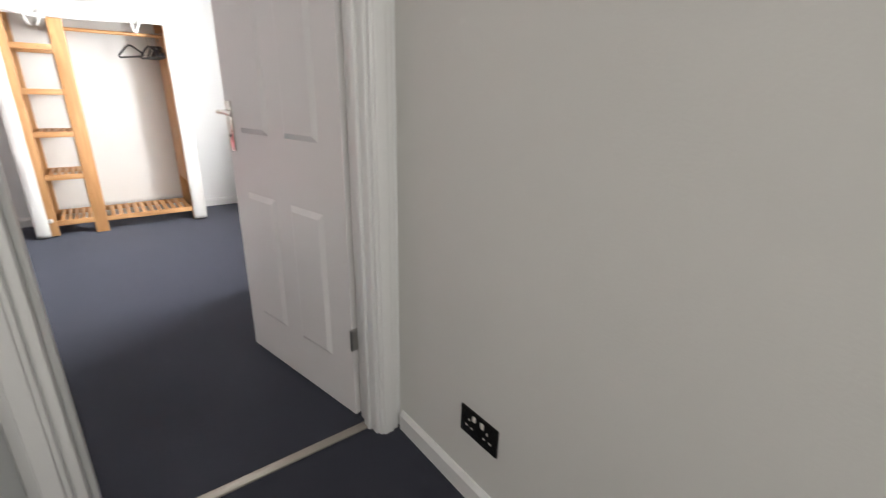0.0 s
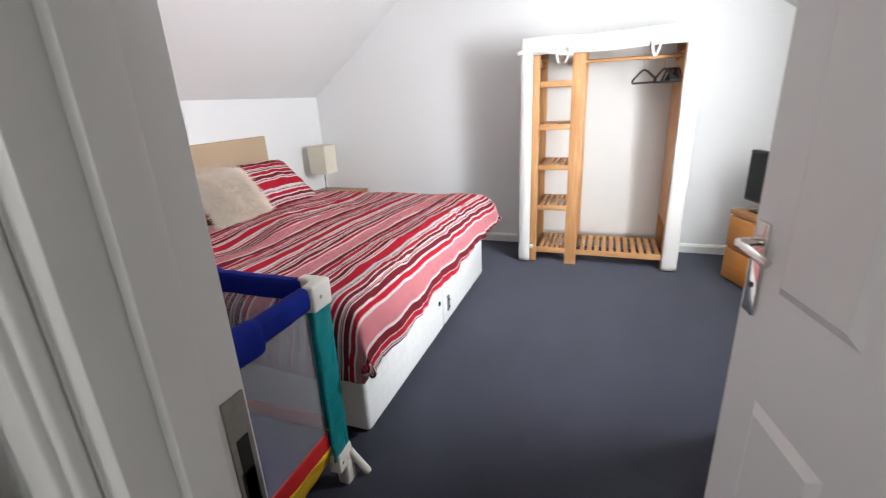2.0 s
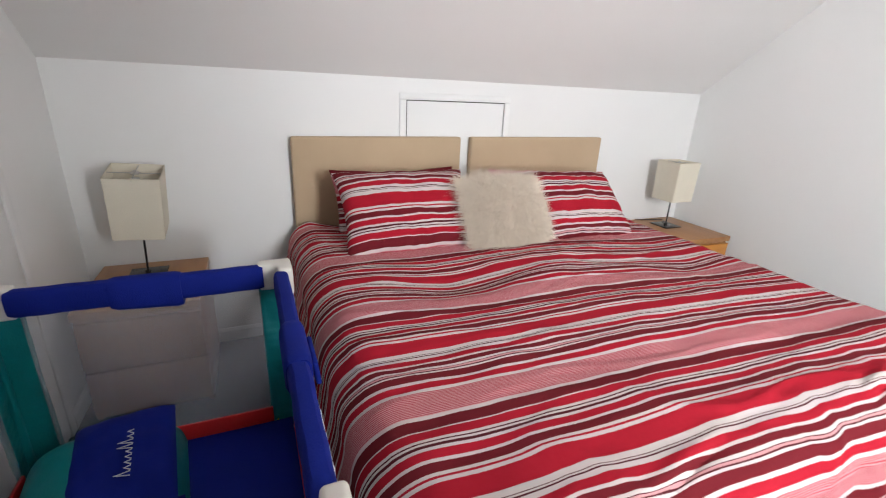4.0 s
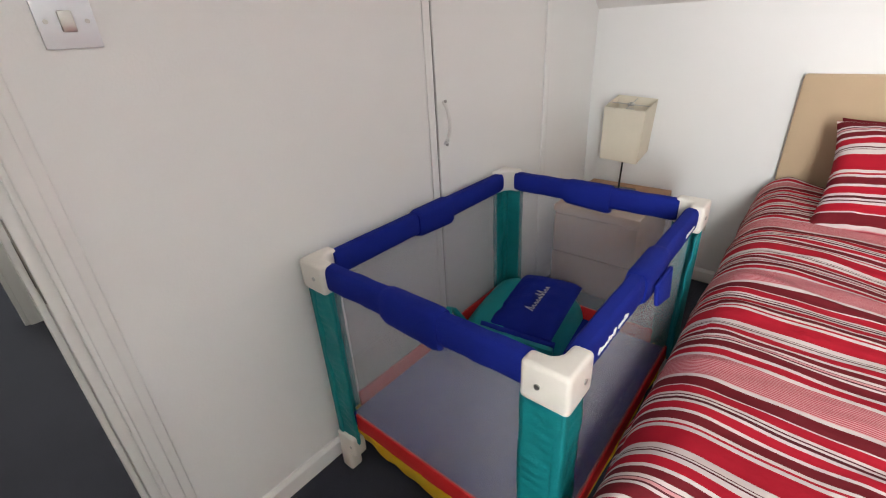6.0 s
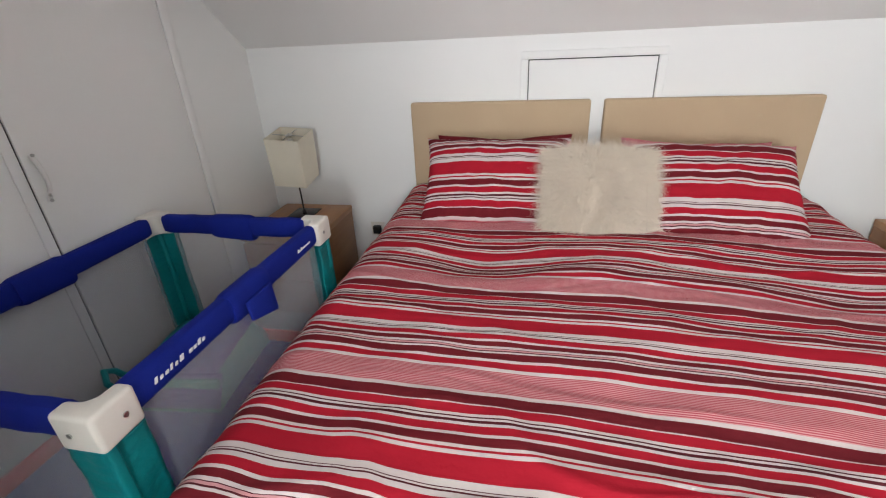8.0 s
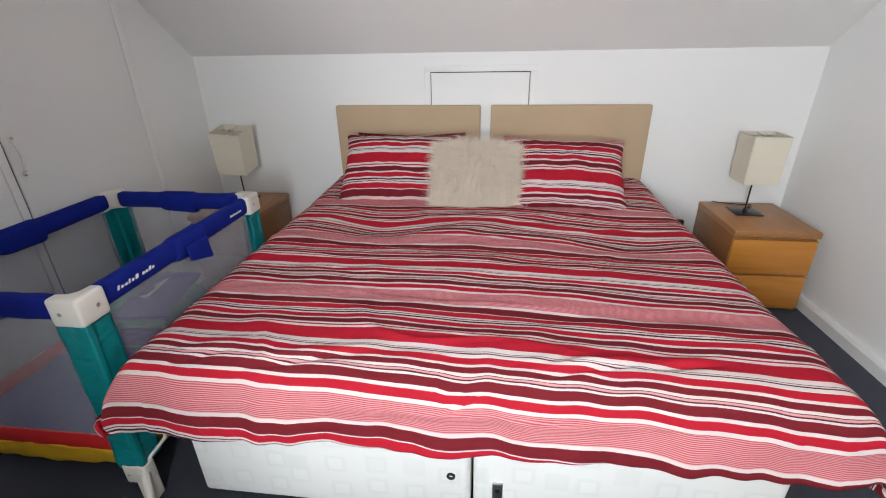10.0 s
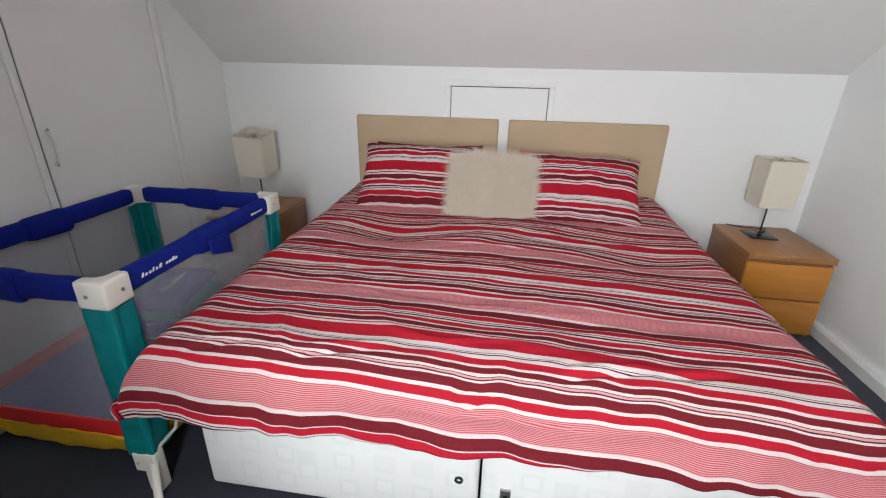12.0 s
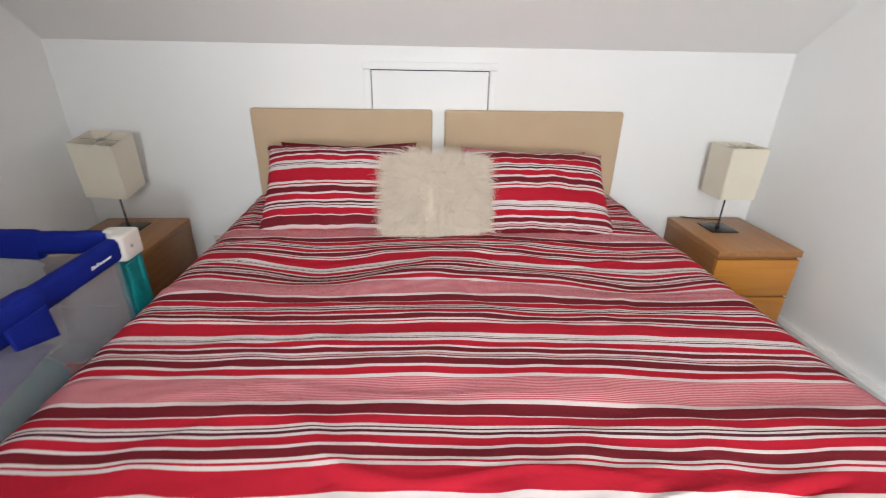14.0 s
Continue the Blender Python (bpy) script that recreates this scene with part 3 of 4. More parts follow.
def divan_cloth():
    """Pale damask with a faint raised square figure."""
    m = material("divan_damask", (0.74, 0.75, 0.73), 0.6, vary=0.03, scale=5, grain=0.15, grain_scale=300, spec=0.35)
    t = m.node_tree
    b = t.nodes["Principled BSDF"]
    co = t.nodes.new("ShaderNodeTexCoord")
    mp = t.nodes.new("ShaderNodeMapping")
    mp.inputs["Scale"].default_value = (9, 9, 9)
    t.links.new(co.outputs["Object"], mp.inputs[0])
    v = t.nodes.new("ShaderNodeTexVoronoi")
    v.distance = "CHEBYCHEV"
    v.inputs["Randomness"].default_value = 0.55
    v.inputs["Scale"].default_value = 1.0
    t.links.new(mp.outputs[0], v.inputs["Vector"])
    ring = t.nodes.new("ShaderNodeValToRGB")
    els = ring.color_ramp.elements
    els[0].position, els[0].color = 0.24, (0.70, 0.71, 0.69, 1)
    els[1].position, els[1].color = 0.36, (0.75, 0.755, 0.735, 1)
    e = els.new(0.18)
    e.color = (0.76, 0.765, 0.745, 1)
    t.links.new(v.outputs[0], ring.inputs[0])
    t.links.new(ring.outputs[0], b.inputs["Base Color"])
    return m


DIVANCLOTH = divan_cloth()
for x0, x1 in ((-0.905, 0.010), (0.018, 0.905)):
    base = part("divan_base", boxed(x0, x1, BY + 1.0, 0.94, 0.045, 0.36, bevel=0.018, seg=3), DIVANCLOTH, bed, "pale damask divan base")
    for cx in (x0 + 0.06, x1 - 0.06):
        for cy in (BY + 1.05, 0.88):
            bm = bmesh.new()
            disc(bm, pose(cx, cy, 0.022, 0, 90), 0.022, 0.022)
            box(bm, cx - 0.014, cx + 0.014, cy - 0.012, cy + 0.012, 0.022, 0.05, bevel=0.002)
            part("castor", bm, BLACK, base)
    bm = bmesh.new()
    sx = x1 - 0.06 if x0 < -0.5 else x0 + 0.075
    if x0 < -0.5:
        tube(bm, [(sx + 0.010 * math.cos(a * math.tau / 12), BY + 0.998, 0.225 + 0.010 * math.sin(a * math.tau / 12)) for a in range(13)], 0.0045, 6)
        part("ring_eyelet", bm, BLACK, base, "dark ring eyelet")
    else:
        box(bm, sx - 0.016, sx + 0.016, BY + 0.990, BY + 1.002, 0.12, 0.215, bevel=0.003)
        part("link_bracket", bm, STEEL, base, "steel bed linking bracket")
        for zz in (0.145, 0.19):
            bm = bmesh.new()
            disc(bm, pose(sx, BY + 0.989, zz, 90), 0.007, 0.004, 12)
            part("bracket_hole", bm, BLACK, base)
    part("mattress", boxed(x0 + 0.005, x1 - 0.005, BY + 1.01, 0.93, 0.361, 0.565, bevel=0.05, seg=4), COTTON, bed, "white mattress")


def headboard(x0, x1):
    bm = boxed(x0, x1, -0.062, -0.014, 0.30, 1.096, bevel=0.012, seg=3)
    h = solid("headboard", bm, BEIGE, "beige fabric upholstered headboard fixed behind the bed", "headboard", "headboards")
    return h


headboard(0.940, 1.868)
headboard(1.932, 2.889)
part("strut", boxed(-0.72, -0.66, 0.941, 0.980, 0.06, 0.30, bevel=0.004), PINE, bed)
part("strut", boxed(0.66, 0.72, 0.941, 0.980, 0.06, 0.30, bevel=0.004), PINE, bed)

DUV_HALF, DUV_R, SIDE_HANG, FOOT_HANG, HEM = 1.020, 0.13, 0.13, 0.105, 0.016
PW = DUV_HALF - DUV_R + DUV_R * math.pi / 2 + SIDE_HANG
Y_TOP, Y_FOOT = -0.10, -2.065
FOOT_ARC = DUV_R * math.pi / 2 + FOOT_HANG
LEN = (Y_TOP - Y_FOOT) - DUV_R + FOOT_ARC


PLEATS = ((-0.47, 0.265, 0.20, 0.20), (-0.77, 0.262, 0.11, 0.26), (-0.01, 0.180, 0.065, 0.45), (0.33, 0.285, 0.13, 0.20), (0.56, 0.315, 0.12, 0.18))
HOLLOWS = ((-0.46, 1.28, 0.20, 0.17, -0.034), (0.66, 1.14, 0.22, 0.20, -0.034), (0.02, 1.30, 0.24, 0.26, 0.018), (-0.80, 1.35, 0.15, 0.3, 0.012))


def pleat(p, s):
    """How far the cloth is tucked under at the pleats, and their raised lips."""
    tuck, lip = 0.0, 0.0
    for pc, sc, half, slope in PLEATS:
        w = max(0.0, 1 - ((p - pc) / half) ** 2)
        d = s - (sc + slope * (p - pc))
        tuck += 0.011 * w * (math.exp(-(d - 0.006) / 0.16) if d > 0.006 else 0 if d < -0.006 else (d + 0.006) / 0.012)
        lip += 0.009 * w * math.exp(-((d - 0.010) / 0.016) ** 2) - 0.009 * w * math.exp(-((d + 0.012) / 0.008) ** 2)
    return tuck, lip


def duvet_uv(u, v):
    p, s = (2 * u - 1) * PW, HEM + v * (LEN - HEM)
    return u, (s - 0.079 + 0.045 * p + pleat(p, s)[0]) / REPEAT + 0.010 * noise.noise(Vector((u * 3, v * 2.5, 0)))


def duvet_place(u, v):
    p = (2 * u - 1) * PW
    s = HEM + v * (LEN - HEM)
    # the foot hem wanders
    x, dx = bend(p, DUV_HALF, DUV_R)
    hem = 0.020 * noise.noise(Vector((p * 1.7, 3.1, 0))) + 0.012 * noise.noise(Vector((p * 5.5, 9.1, 0))) + 0.009 * noise.noise(Vector((p * 13.0, 4.4, 0))) + 0.03 * (p / PW)
    q = LEN - s - hem * max(0, 1 - s / 0.5)
    y, dy = bend(q, (Y_TOP - Y_FOOT), DUV_R)
    yy = Y_TOP - y
    drop = max(dx, dy) if min(dx, dy) < 0.001 else (dx ** 4 + dy ** 4) ** 0.25 * 0.97
    # the corners are drawn up by the tuck of the hem
    drop = min(drop, 0.27 - 0.7 * max(0.0, min(0.12, min(dx, dy) - 0.02)))
    z = 0.645 - drop
    z += 0.020 * (1 - (p / PW) ** 2) + (0.05 * max(0.0, min(1.0, (abs(p) - 0.72) / 0.2)) - 0.03) * max(0.0, 1 - (Y_TOP - yy) / 0.40)
    # sunk hollows before the pillows, a swell between them
    for pc, sc, rp, rs, hgt in HOLLOWS:
        z += hgt * math.exp(-((p - pc) / rp) ** 2 - ((s - sc) / rs) ** 2)
    # quilt swell, soft folds, wrinkles
    flat = 1.0 if max(dx, dy) < 0.02 else 0.6
    n1 = noise.noise(Vector((p * 1.3, s * 3.4, 0.7)))
    n2 = noise.noise(Vector((p * 2.4 + 5 + 0.6 * s, s * 9.0 - p * 0.8, 1.9)))
    n3 = noise.noise(Vector((p * 9.0, s * 16.0 + 3, 4.2)))
    crease = 0.0045 * (1 - abs(noise.noise(Vector((p * 4.0 + s * 3, s * 22.0 + 4 * n1, 2.2)))) * 2.2) * max(0.0, noise.noise(Vector((p * 2.0, s * 2.0, 20.0))) + 0.30)
    n4 = noise.noise(Vector((p * 1.6 - s * 2.2, s * 5.5 + p * 1.5, 6.3)))
    ridge = 0.010 * max(0.0, 1 - abs(n4) * 9) * max(0.0, noise.noise(Vector((p * 1.1, s * 1.6, 12.0))) + 0.35)
    d = (0.014 * n1 + 0.011 * n2 + 0.0042 * n3 + crease + ridge) * flat
    fold = pleat(p, s)[1]
    drop = max(dx, dy) / (DUV_R + 0.1)
    side = (0.014 * noise.noise(Vector((p * 6, s * 6, 8.8))) + 0.012 * noise.noise(Vector((p * 15, s * 4, 5.8)))) * min(1, drop)
    sgx = (1 if p > 0 else -1) if dx > 0.02 else 0
    return Vector((BX - 0.005 + x + sgx * side, yy - (side if dy > 0.02 else 0) + 0.010 * (n2 if dy > 0.1 else 0), z + d + fold))


bm = sheet(200, 330, duvet_place, duvet_uv)
dv = solid("duvet", bm, STRIPE, "red, pink and white striped duvet spread over the bed", "duvet")
th = dv.modifiers.new("thickness", "SOLIDIFY")
th.thickness, th.offset = 0.016, -1


def pillow_mesh(w, h, t, v0, seed, nu=56, nv=36, flip=1):
    """A stuffed case: closed, corners drawn out, seams pinched. Local x wide, z high, y thick."""
    bm = bmesh.new()
    lay = bm.loops.layers.uv.new("UVMap")

    def at(a, c, sgn):
        e = max(0.0, 1 - abs(a) ** 3.2) ** 0.5 * max(0.0, 1 - abs(c) ** 3.2) ** 0.5
        pinch = 1 - 0.085 * (1 - abs(c) ** 2) * abs(a) ** 4
        pz = 1 - (0.10 + 0.03 * math.sin(a * 5 + seed)) * (1 - abs(a) ** 2) * abs(c) ** 4
        wr = 0.014 * noise.noise(Vector((a * 3 + seed, c * 4, sgn * 2.0))) + 0.006 * noise.noise(Vector((a * 9 + seed, c * 11, sgn))) + 0.008 * abs(c) ** 3 * math.sin(a * 24 + 4 * noise.noise(Vector((a * 3, seed, 0))))
        return Vector((a * w / 2 * pinch, sgn * (t / 2 * e + wr * e), c * h / 2 * pz))

    rows = {}
    for sgn in (1, -1):
        for i in range(nu + 1):
            for j in range(nv + 1):
                edge = i in (0, nu) or j in (0, nv)
                key = (i, j, 0 if edge else sgn)
                if key not in rows:
                    rows[key] = bm.verts.new(at(2 * i / nu - 1, 2 * j / nv - 1, sgn))
    for sgn in (1, -1):
        for i in range(nu):
            for j in range(nv):
                q = [(i, j), (i + 1, j), (i + 1, j + 1), (i, j + 1)]
                f = bm.faces.new([rows[(a, c, 0 if a in (0, nu) or c in (0, nv) else sgn)] for a, c in (q if sgn < 0 else q[::-1])])
                for lp, (a, c) in zip(f.loops, q if sgn < 0 else q[::-1]):
                    lp[lay].uv = (a / nu, v0 + flip * 0.80 * c / nv)
    return bm


def pillow(m, w, h, t, v0, seed, label, flip=-1):
    return solid("pillow", pillow_mesh(w, h, t, v0, seed, flip=flip), STRIPE, label, "pillow", "striped pillows on the bed", m=m)


pillow(pose(1.445, -0.205, 0.745, -17, 0, 1), 0.68, 0.42, 0.15, 1.73, 1.3, "red and white striped pillow leaning against the beige headboard")
pillow(pose(1.420, -0.475, 0.792, -44, 0, 0), 0.665, 0.470, 0.18, 1.03, 5.3, "red and white striped pillow propped in front of another")
pillow(pose(2.335, -0.205, 0.705, -17, 2.0, -1), 0.66, 0.44, 0.15, 1.88, 9.1, "red and white striped pillow leaning against the beige headboard")
pillow(pose(2.345, -0.515, 0.775, -48, 2.0, 0), 0.66, 0.485, 0.18, 0.25, 2.2, "red and white striped pillow propped in front of another", 1)

# fluffy cushion
FUR = material("cream_fur", (0.80, 0.70, 0.59), 0.9, vary=0.04, scale=18, spec=0.1, sheen=0.15)
CM = pose(1.868, -0.620, 0.752, -36, 1, 1)
cushion = thing("fluffy_cushion", CM, "square cream long-haired fluffy cushion resting on the pillows", "cushion")
part("cover", pillow_mesh(0.41, 0.43, 0.15, 0, 3.0, 20, 20), FUR, cushion)
rng = random.Random(5)
fv, ff = [], []
for k in range(46000):
    a, c = rng.uniform(-1, 1), rng.uniform(-1, 1)
    if rng.random() < 0.33:
        if rng.random() < 0.5:
            a = rng.choice((-1, 1)) * rng.uniform(0.93, 1)
        else:
            c = rng.choice((-1, 1)) * rng.uniform(0.93, 1)
    e = max(0.0, 1 - abs(a) ** 3.2) ** 0.5 * max(0.0, 1 - abs(c) ** 3.2) ** 0.5
    root = Vector((a * 0.200, -0.076 * e, c * 0.212))
    lump = Vector((noise.noise(Vector((a * 3, c * 3, 0))), 0, noise.noise(Vector((a * 3, c * 3, 9)))))
    way = Vector((a * abs(a) * 1.2 + rng.gauss(0, 0.34), -0.22 * e - 0.04 + rng.gauss(0, 0.08), c * abs(c) * 1.0 - 0.40 + rng.gauss(0, 0.34))) + lump * 0.5
    way = way.normalized() * rng.uniform(0.022, 0.050) * (1.0 + 1.3 * max(abs(a), abs(c)) ** 6 * rng.random())
    side = way.cross(Vector((rng.gauss(0, 1), rng.gauss(0, 1), rng.gauss(0, 1)))).normalized() * rng.uniform(0.0003, 0.0006)
    mid = root + way * 0.55 + Vector((0, -0.004, 0.003))
    tip = root + way + Vector((0, 0.003, -0.004))
    i = len(fv)
    fv += [root - side, root + side, mid - side * 0.7, mid + side * 0.7, tip]
    ff += [(i, i + 1, i + 3, i + 2), (i + 2, i + 3, i + 4)]
me = bpy.data.meshes.new("fur")
me.from_pydata([tuple(v) for v in fv], [], ff)
me.materials.append(FUR)
fur = new("fur", me)
fur.parent = cushion
fur["kind"] = "stuff"


# ---- bedside cabinets, lamps ----
def bedside(name, m, label, w=0.43, d=0.51, h=0.493, front=None):
    """Two-drawer chest: thick top and sides, drawer fronts set in with a shadow gap. Local x wide, y to the front negative."""
    t = thing(name, m, label, "bedside cabinet", "bedside cabinets")
    b = bmesh.new()
    box(b, -w / 2, -w / 2 + 0.02, -d + 0.022, 0, 0, h - 0.0355, bevel=0.002)
    box(b, w / 2 - 0.02, w / 2, -d + 0.022, 0, 0, h - 0.0355, bevel=0.002)
    box(b, -w / 2 + 0.02, w / 2 - 0.02, -0.012, 0, 0.0, h - 0.036, bevel=0.001)
    box(b, -w / 2 + 0.02, w / 2 - 0.02, -d + 0.06, -0.012, 0.0, 0.05, bevel=0.001)
    # shade on the carcass sides is painted in by the darker veneer
    part("carcass", b, VENEER_SHADED, t)
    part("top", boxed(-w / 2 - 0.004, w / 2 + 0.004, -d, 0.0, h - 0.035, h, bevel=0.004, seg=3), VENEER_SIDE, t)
    part("gap", boxed(-w / 2 + 0.021, w / 2 - 0.021, -d + 0.05, -d + 0.07, 0.05, h - 0.036), DARK, t)
    half = (h - 0.035 - 0.03) / 2
    for k in range(2):
        z0 = 0.022 + k * (half + 0.002)
        part("drawer_front", boxed(-w / 2 + 0.001, w / 2 - 0.001, -d + 0.002, -d + 0.0215, z0, z0 + half - 0.010, bevel=0.003), front or VENEER, t, "veneer drawer front coloured as if in shade" if front else "honey-coloured veneer drawer front")
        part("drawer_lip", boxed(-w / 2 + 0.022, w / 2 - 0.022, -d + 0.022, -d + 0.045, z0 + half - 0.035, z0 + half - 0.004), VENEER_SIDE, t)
    return t


bedside("bedside_cabinet", pose(3.505, -0.018, 0, 0, 0, -1.0), "honey wood veneer bedside cabinet with two drawers beside the bed")
# same furniture as its pair; shade behind the cot is painted into the fronts
bedside("bedside_cabinet", pose(0.290, -0.018, 0), "wood veneer bedside cabinet behind the cot, shade painted into its drawer fronts", h=0.497, front=VENEER_SHADED)
chest = bedside("chest_of_drawers", pose(3.013, -3.733, 0, 0, 0, 199.7) @ pose(0, 0.51, 0), "honey wood veneer two-drawer chest carrying the television", 0.46, 0.51, 0.52)
chest["category"], chest["group"] = "chest of drawers", ""


def table_lamp(m, label, lean=(0, 0), up=0.0):
    """Square base plate, thin stem, tall square paper shade open at both ends."""
    t = thing("table_lamp", m, label, "table lamp", "bedside lamps")
    part("base_plate", boxed(-0.075, 0.075, -0.075, 0.075, 0, 0.006, bevel=0.002), LAMPBASE, t, "dark polished base plate")
    bm = bmesh.new()
    disc(bm, pose(0, 0, 0.012), 0.012, 0.012)
    tube(bm, [(0, 0, 0.003), (0, 0, 0.42 + up)], 0.0045, 10)
    part("stem", bm, BLACK, t).matrix_local = pose(0, 0, 0, *lean)
    bm = bmesh.new()
    w0, w1, z0, z1, th = 0.092, 0.096, 0.192, 0.460, 0.003
    rings = []
    for w, z in ((w0, z0), (w1, z1), (w1 - th, z1), (w0 - th, z0)):
        rings.append([bm.verts.new((sx * w, sy * w, z)) for sx, sy in ((-1, -1), (1, -1), (1, 1), (-1, 1))])
    for a, b in zip(rings, rings[1:] + rings[:1]):
        for k in range(4):
            bm.faces.new((a[k], a[(k + 1) % 4], b[(k + 1) % 4], b[k]))
    bmesh.ops.recalc_face_normals(bm, faces=bm.faces[:])
    bmesh.ops.bevel(bm, geom=[e for e in bm.edges if abs(e.verts[0].co.z - e.verts[1].co.z) > 0.1], offset=0.004, segments=2, affect="EDGES")
    sh = part("shade", bm, SHADE, t, "cream paper shade")
    sh.matrix_local = pose(0, 0, 0, *lean) @ pose(0, 0, up)
    bm = bmesh.new()
    tube(bm, [(-0.096, 0, 0.452), (0.096, 0, 0.452)], 0.002, 6)
    tube(bm, [(0, -0.096, 0.452), (0, 0.096, 0.452)], 0.002, 6)
    disc(bm, pose(0, 0, 0.452), 0.018, 0.004)
    disc(bm, pose(0, 0, 0.456), 0.006, 0.012)
    part("shade_ring", bm, STEEL, sh)
    bm = bmesh.new()
    disc(bm, pose(0, 0, 0.40), 0.016, 0.06)
    part("bulb_holder", bm, PLASTIC, t).matrix_local = pose(0, 0, 0, *lean) @ pose(0, 0, up)
    return t


table_lamp(pose(3.472, -0.203, 0.493, 0, 0, -1.5), "table lamp with cream square shade on the honey wood cabinet")
table_lamp(pose(0.276, -0.180, 0.497, 0, 0, 1.5), "table lamp with cream square shade standing behind the cot", (9, 4), 0.028)


def cable(name, pts, label, r=0.003, mat=None):
    """A flex lying along points, smoothed."""
    P = [Vector(p) for p in pts]
    out = []
    for i in range(len(P) - 1):
        a, b, c, d = P[max(0, i - 1)], P[i], P[i + 1], P[min(len(P) - 1, i + 2)]
        for k in range(6):
            s = k / 6
            out.append(0.5 * ((2 * b) + (c - a) * s + (2 * a - 5 * b + 4 * c - d) * s * s + (3 * b - a - 3 * c + d) * s ** 3))
    out.append(P[-1])
    return solid(name, tube(bmesh.new(), out, r, 7), mat or BLACK, label, "cable")


cable("lamp_cable", [(3.474, -0.19, 0.505), (3.52, -0.14, 0.503), (3.56, -0.098, 0.497), (3.56, -0.075, 0.497), (3.50, -0.070, 0.497), (3.43, -0.055, 0.497), (3.36, -0.022, 0.497)],
      "black lamp flex curling over the cabinet top")

# ---- television on the chest ----
tv = thing("television", pose(3.045, -3.86, 0.52, 0, 0, 199.7), "black flat television standing on the chest", "television")
part("casing", boxed(-0.29, 0.29, -0.025, 0.02, 0.05, 0.39, bevel=0.006), BLACK, tv)
part("screen", boxed(-0.272, 0.272, -0.0275, -0.0245, 0.07, 0.372), SCREEN, tv)
part("neck", boxed(-0.03, 0.03, -0.01, 0.02, 0.01, 0.06, bevel=0.004), BLACK, tv)
part("stand", boxed(-0.14, 0.14, -0.08, 0.09, 0, 0.012, bevel=0.004), BLACK, tv)


# ---- pine wardrobe with a canvas cover ----
WF, WB = 3.252, 3.768
YL, YR, YM = -2.178, -3.362, -2.588
ward = thing("wardrobe", pose(0, 0, 0), "open pine frame wardrobe under a rolled-up cream canvas cover", "wardrobe")
for y in (YL - 0.105, YM, YR + 0.075):
    for x in (WF + 0.012, WB - 0.045):
        wide = 0.045 if y == YM else 0.030
        bt = part("post", boxed(x, x + 0.032, y - wide, y + wide, 0.0 if y == YM or x > 3.5 else 0.01, 1.67, bevel=0.003), PINE, ward)
for z in (1.415, 1.110, 0.805, 0.485, 0.128):
    ya, yb = YM + 0.045, YL - 0.135
    for x in (WF + 0.013, WB - 0.075):
        part("shelf_rail", boxed(x, x + 0.02, ya, yb, z - 0.040, z, bevel=0.002), PINE_Y, ward)
    n = 5
    for k in range(n):
        y0 = ya + 0.008 + k * (yb - ya - 0.016) / n
        part("slat", boxed(WF + 0.034, WB - 0.076, y0, y0 + (yb - ya) / n * 0.62, z - 0.014, z, bevel=0.002), PINE_X, ward)
ya, yb = YR + 0.106, YM - 0.046
for x in (WF + 0.013, WB - 0.075):
    part("shelf_rail", boxed(x, x + 0.02, ya, yb, 0.085, 0.125, bevel=0.002), PINE_Y, ward)
for k in range(11):
    y0 = ya + 0.006 + k * (yb - ya - 0.012) / 11
    part("slat", boxed(WF + 0.034, WB - 0.076, y0, y0 + 0.034, 0.111, 0.125, bevel=0.002), PINE_X, ward)
part("hanging_rail", tube(bmesh.new(), [(3.49, YR + 0.07, 1.545), (3.49, YM, 1.545)], 0.014, 12), PINE_Y, ward)
for y in (YL - 0.105, YM, YR + 0.075):
    part("side_rail", boxed(WF + 0.045, WB - 0.046, y - 0.010, y + 0.010, 1.52, 1.58, bevel=0.002), PINE_X, ward)
part("top_rail", boxed(WF + 0.012, WF + 0.034, YR + 0.03, YL - 0.06, 1.625, 1.67, bevel=0.002), PINE_Y, ward)
for y in (YR + 0.075,):
    part("side_panel", boxed(WF + 0.045, WB - 0.046, y - 0.010, y + 0.030, 0.35, 1.52, bevel=0.002), PINE, ward)


def cloth_panel(nu, nv, place):
    return sheet(nu, nv, place, lambda u, v: (u, v))


def wob(a, b, s, k):
    return s * noise.noise(Vector((a, b, k)))


def hung(name, place, nu=10, nv=40, label=""):
    ob = part(name, cloth_panel(nu, nv, place), COTTON, ward, label)
    md = ob.modifiers.new("thickness", "SOLIDIFY")
    md.thickness = 0.004
    return ob


# sides, back, top
hung("cover_side", lambda u, v: Vector((WF + (WB - WF) * u, YL + wob(u * 3, v * 5, 0.006, 1), 0.012 + 1.69 * v)))
hung("cover_side", lambda u, v: Vector((WF + (WB - WF) * u, YR - 0.006 + wob(u * 3, v * 5, 0.006, 2), 0.012 + 1.705 * v)))
hung("cover_back", lambda u, v: Vector((WB - 0.006 + wob(u * 4, v * 4, 0.006, 3), YR + (YL - YR) * u, 0.10 + 1.60 * v)), 24, 30)
hung("cover_top", lambda u, v: Vector((WF + (WB - WF) * v, YR + (YL - YR) * u, 1.708 + 0.008 * math.sin(v * 3) + wob(u * 6, v * 3, 0.005, 4) - 0.02 * u)), 30, 12)
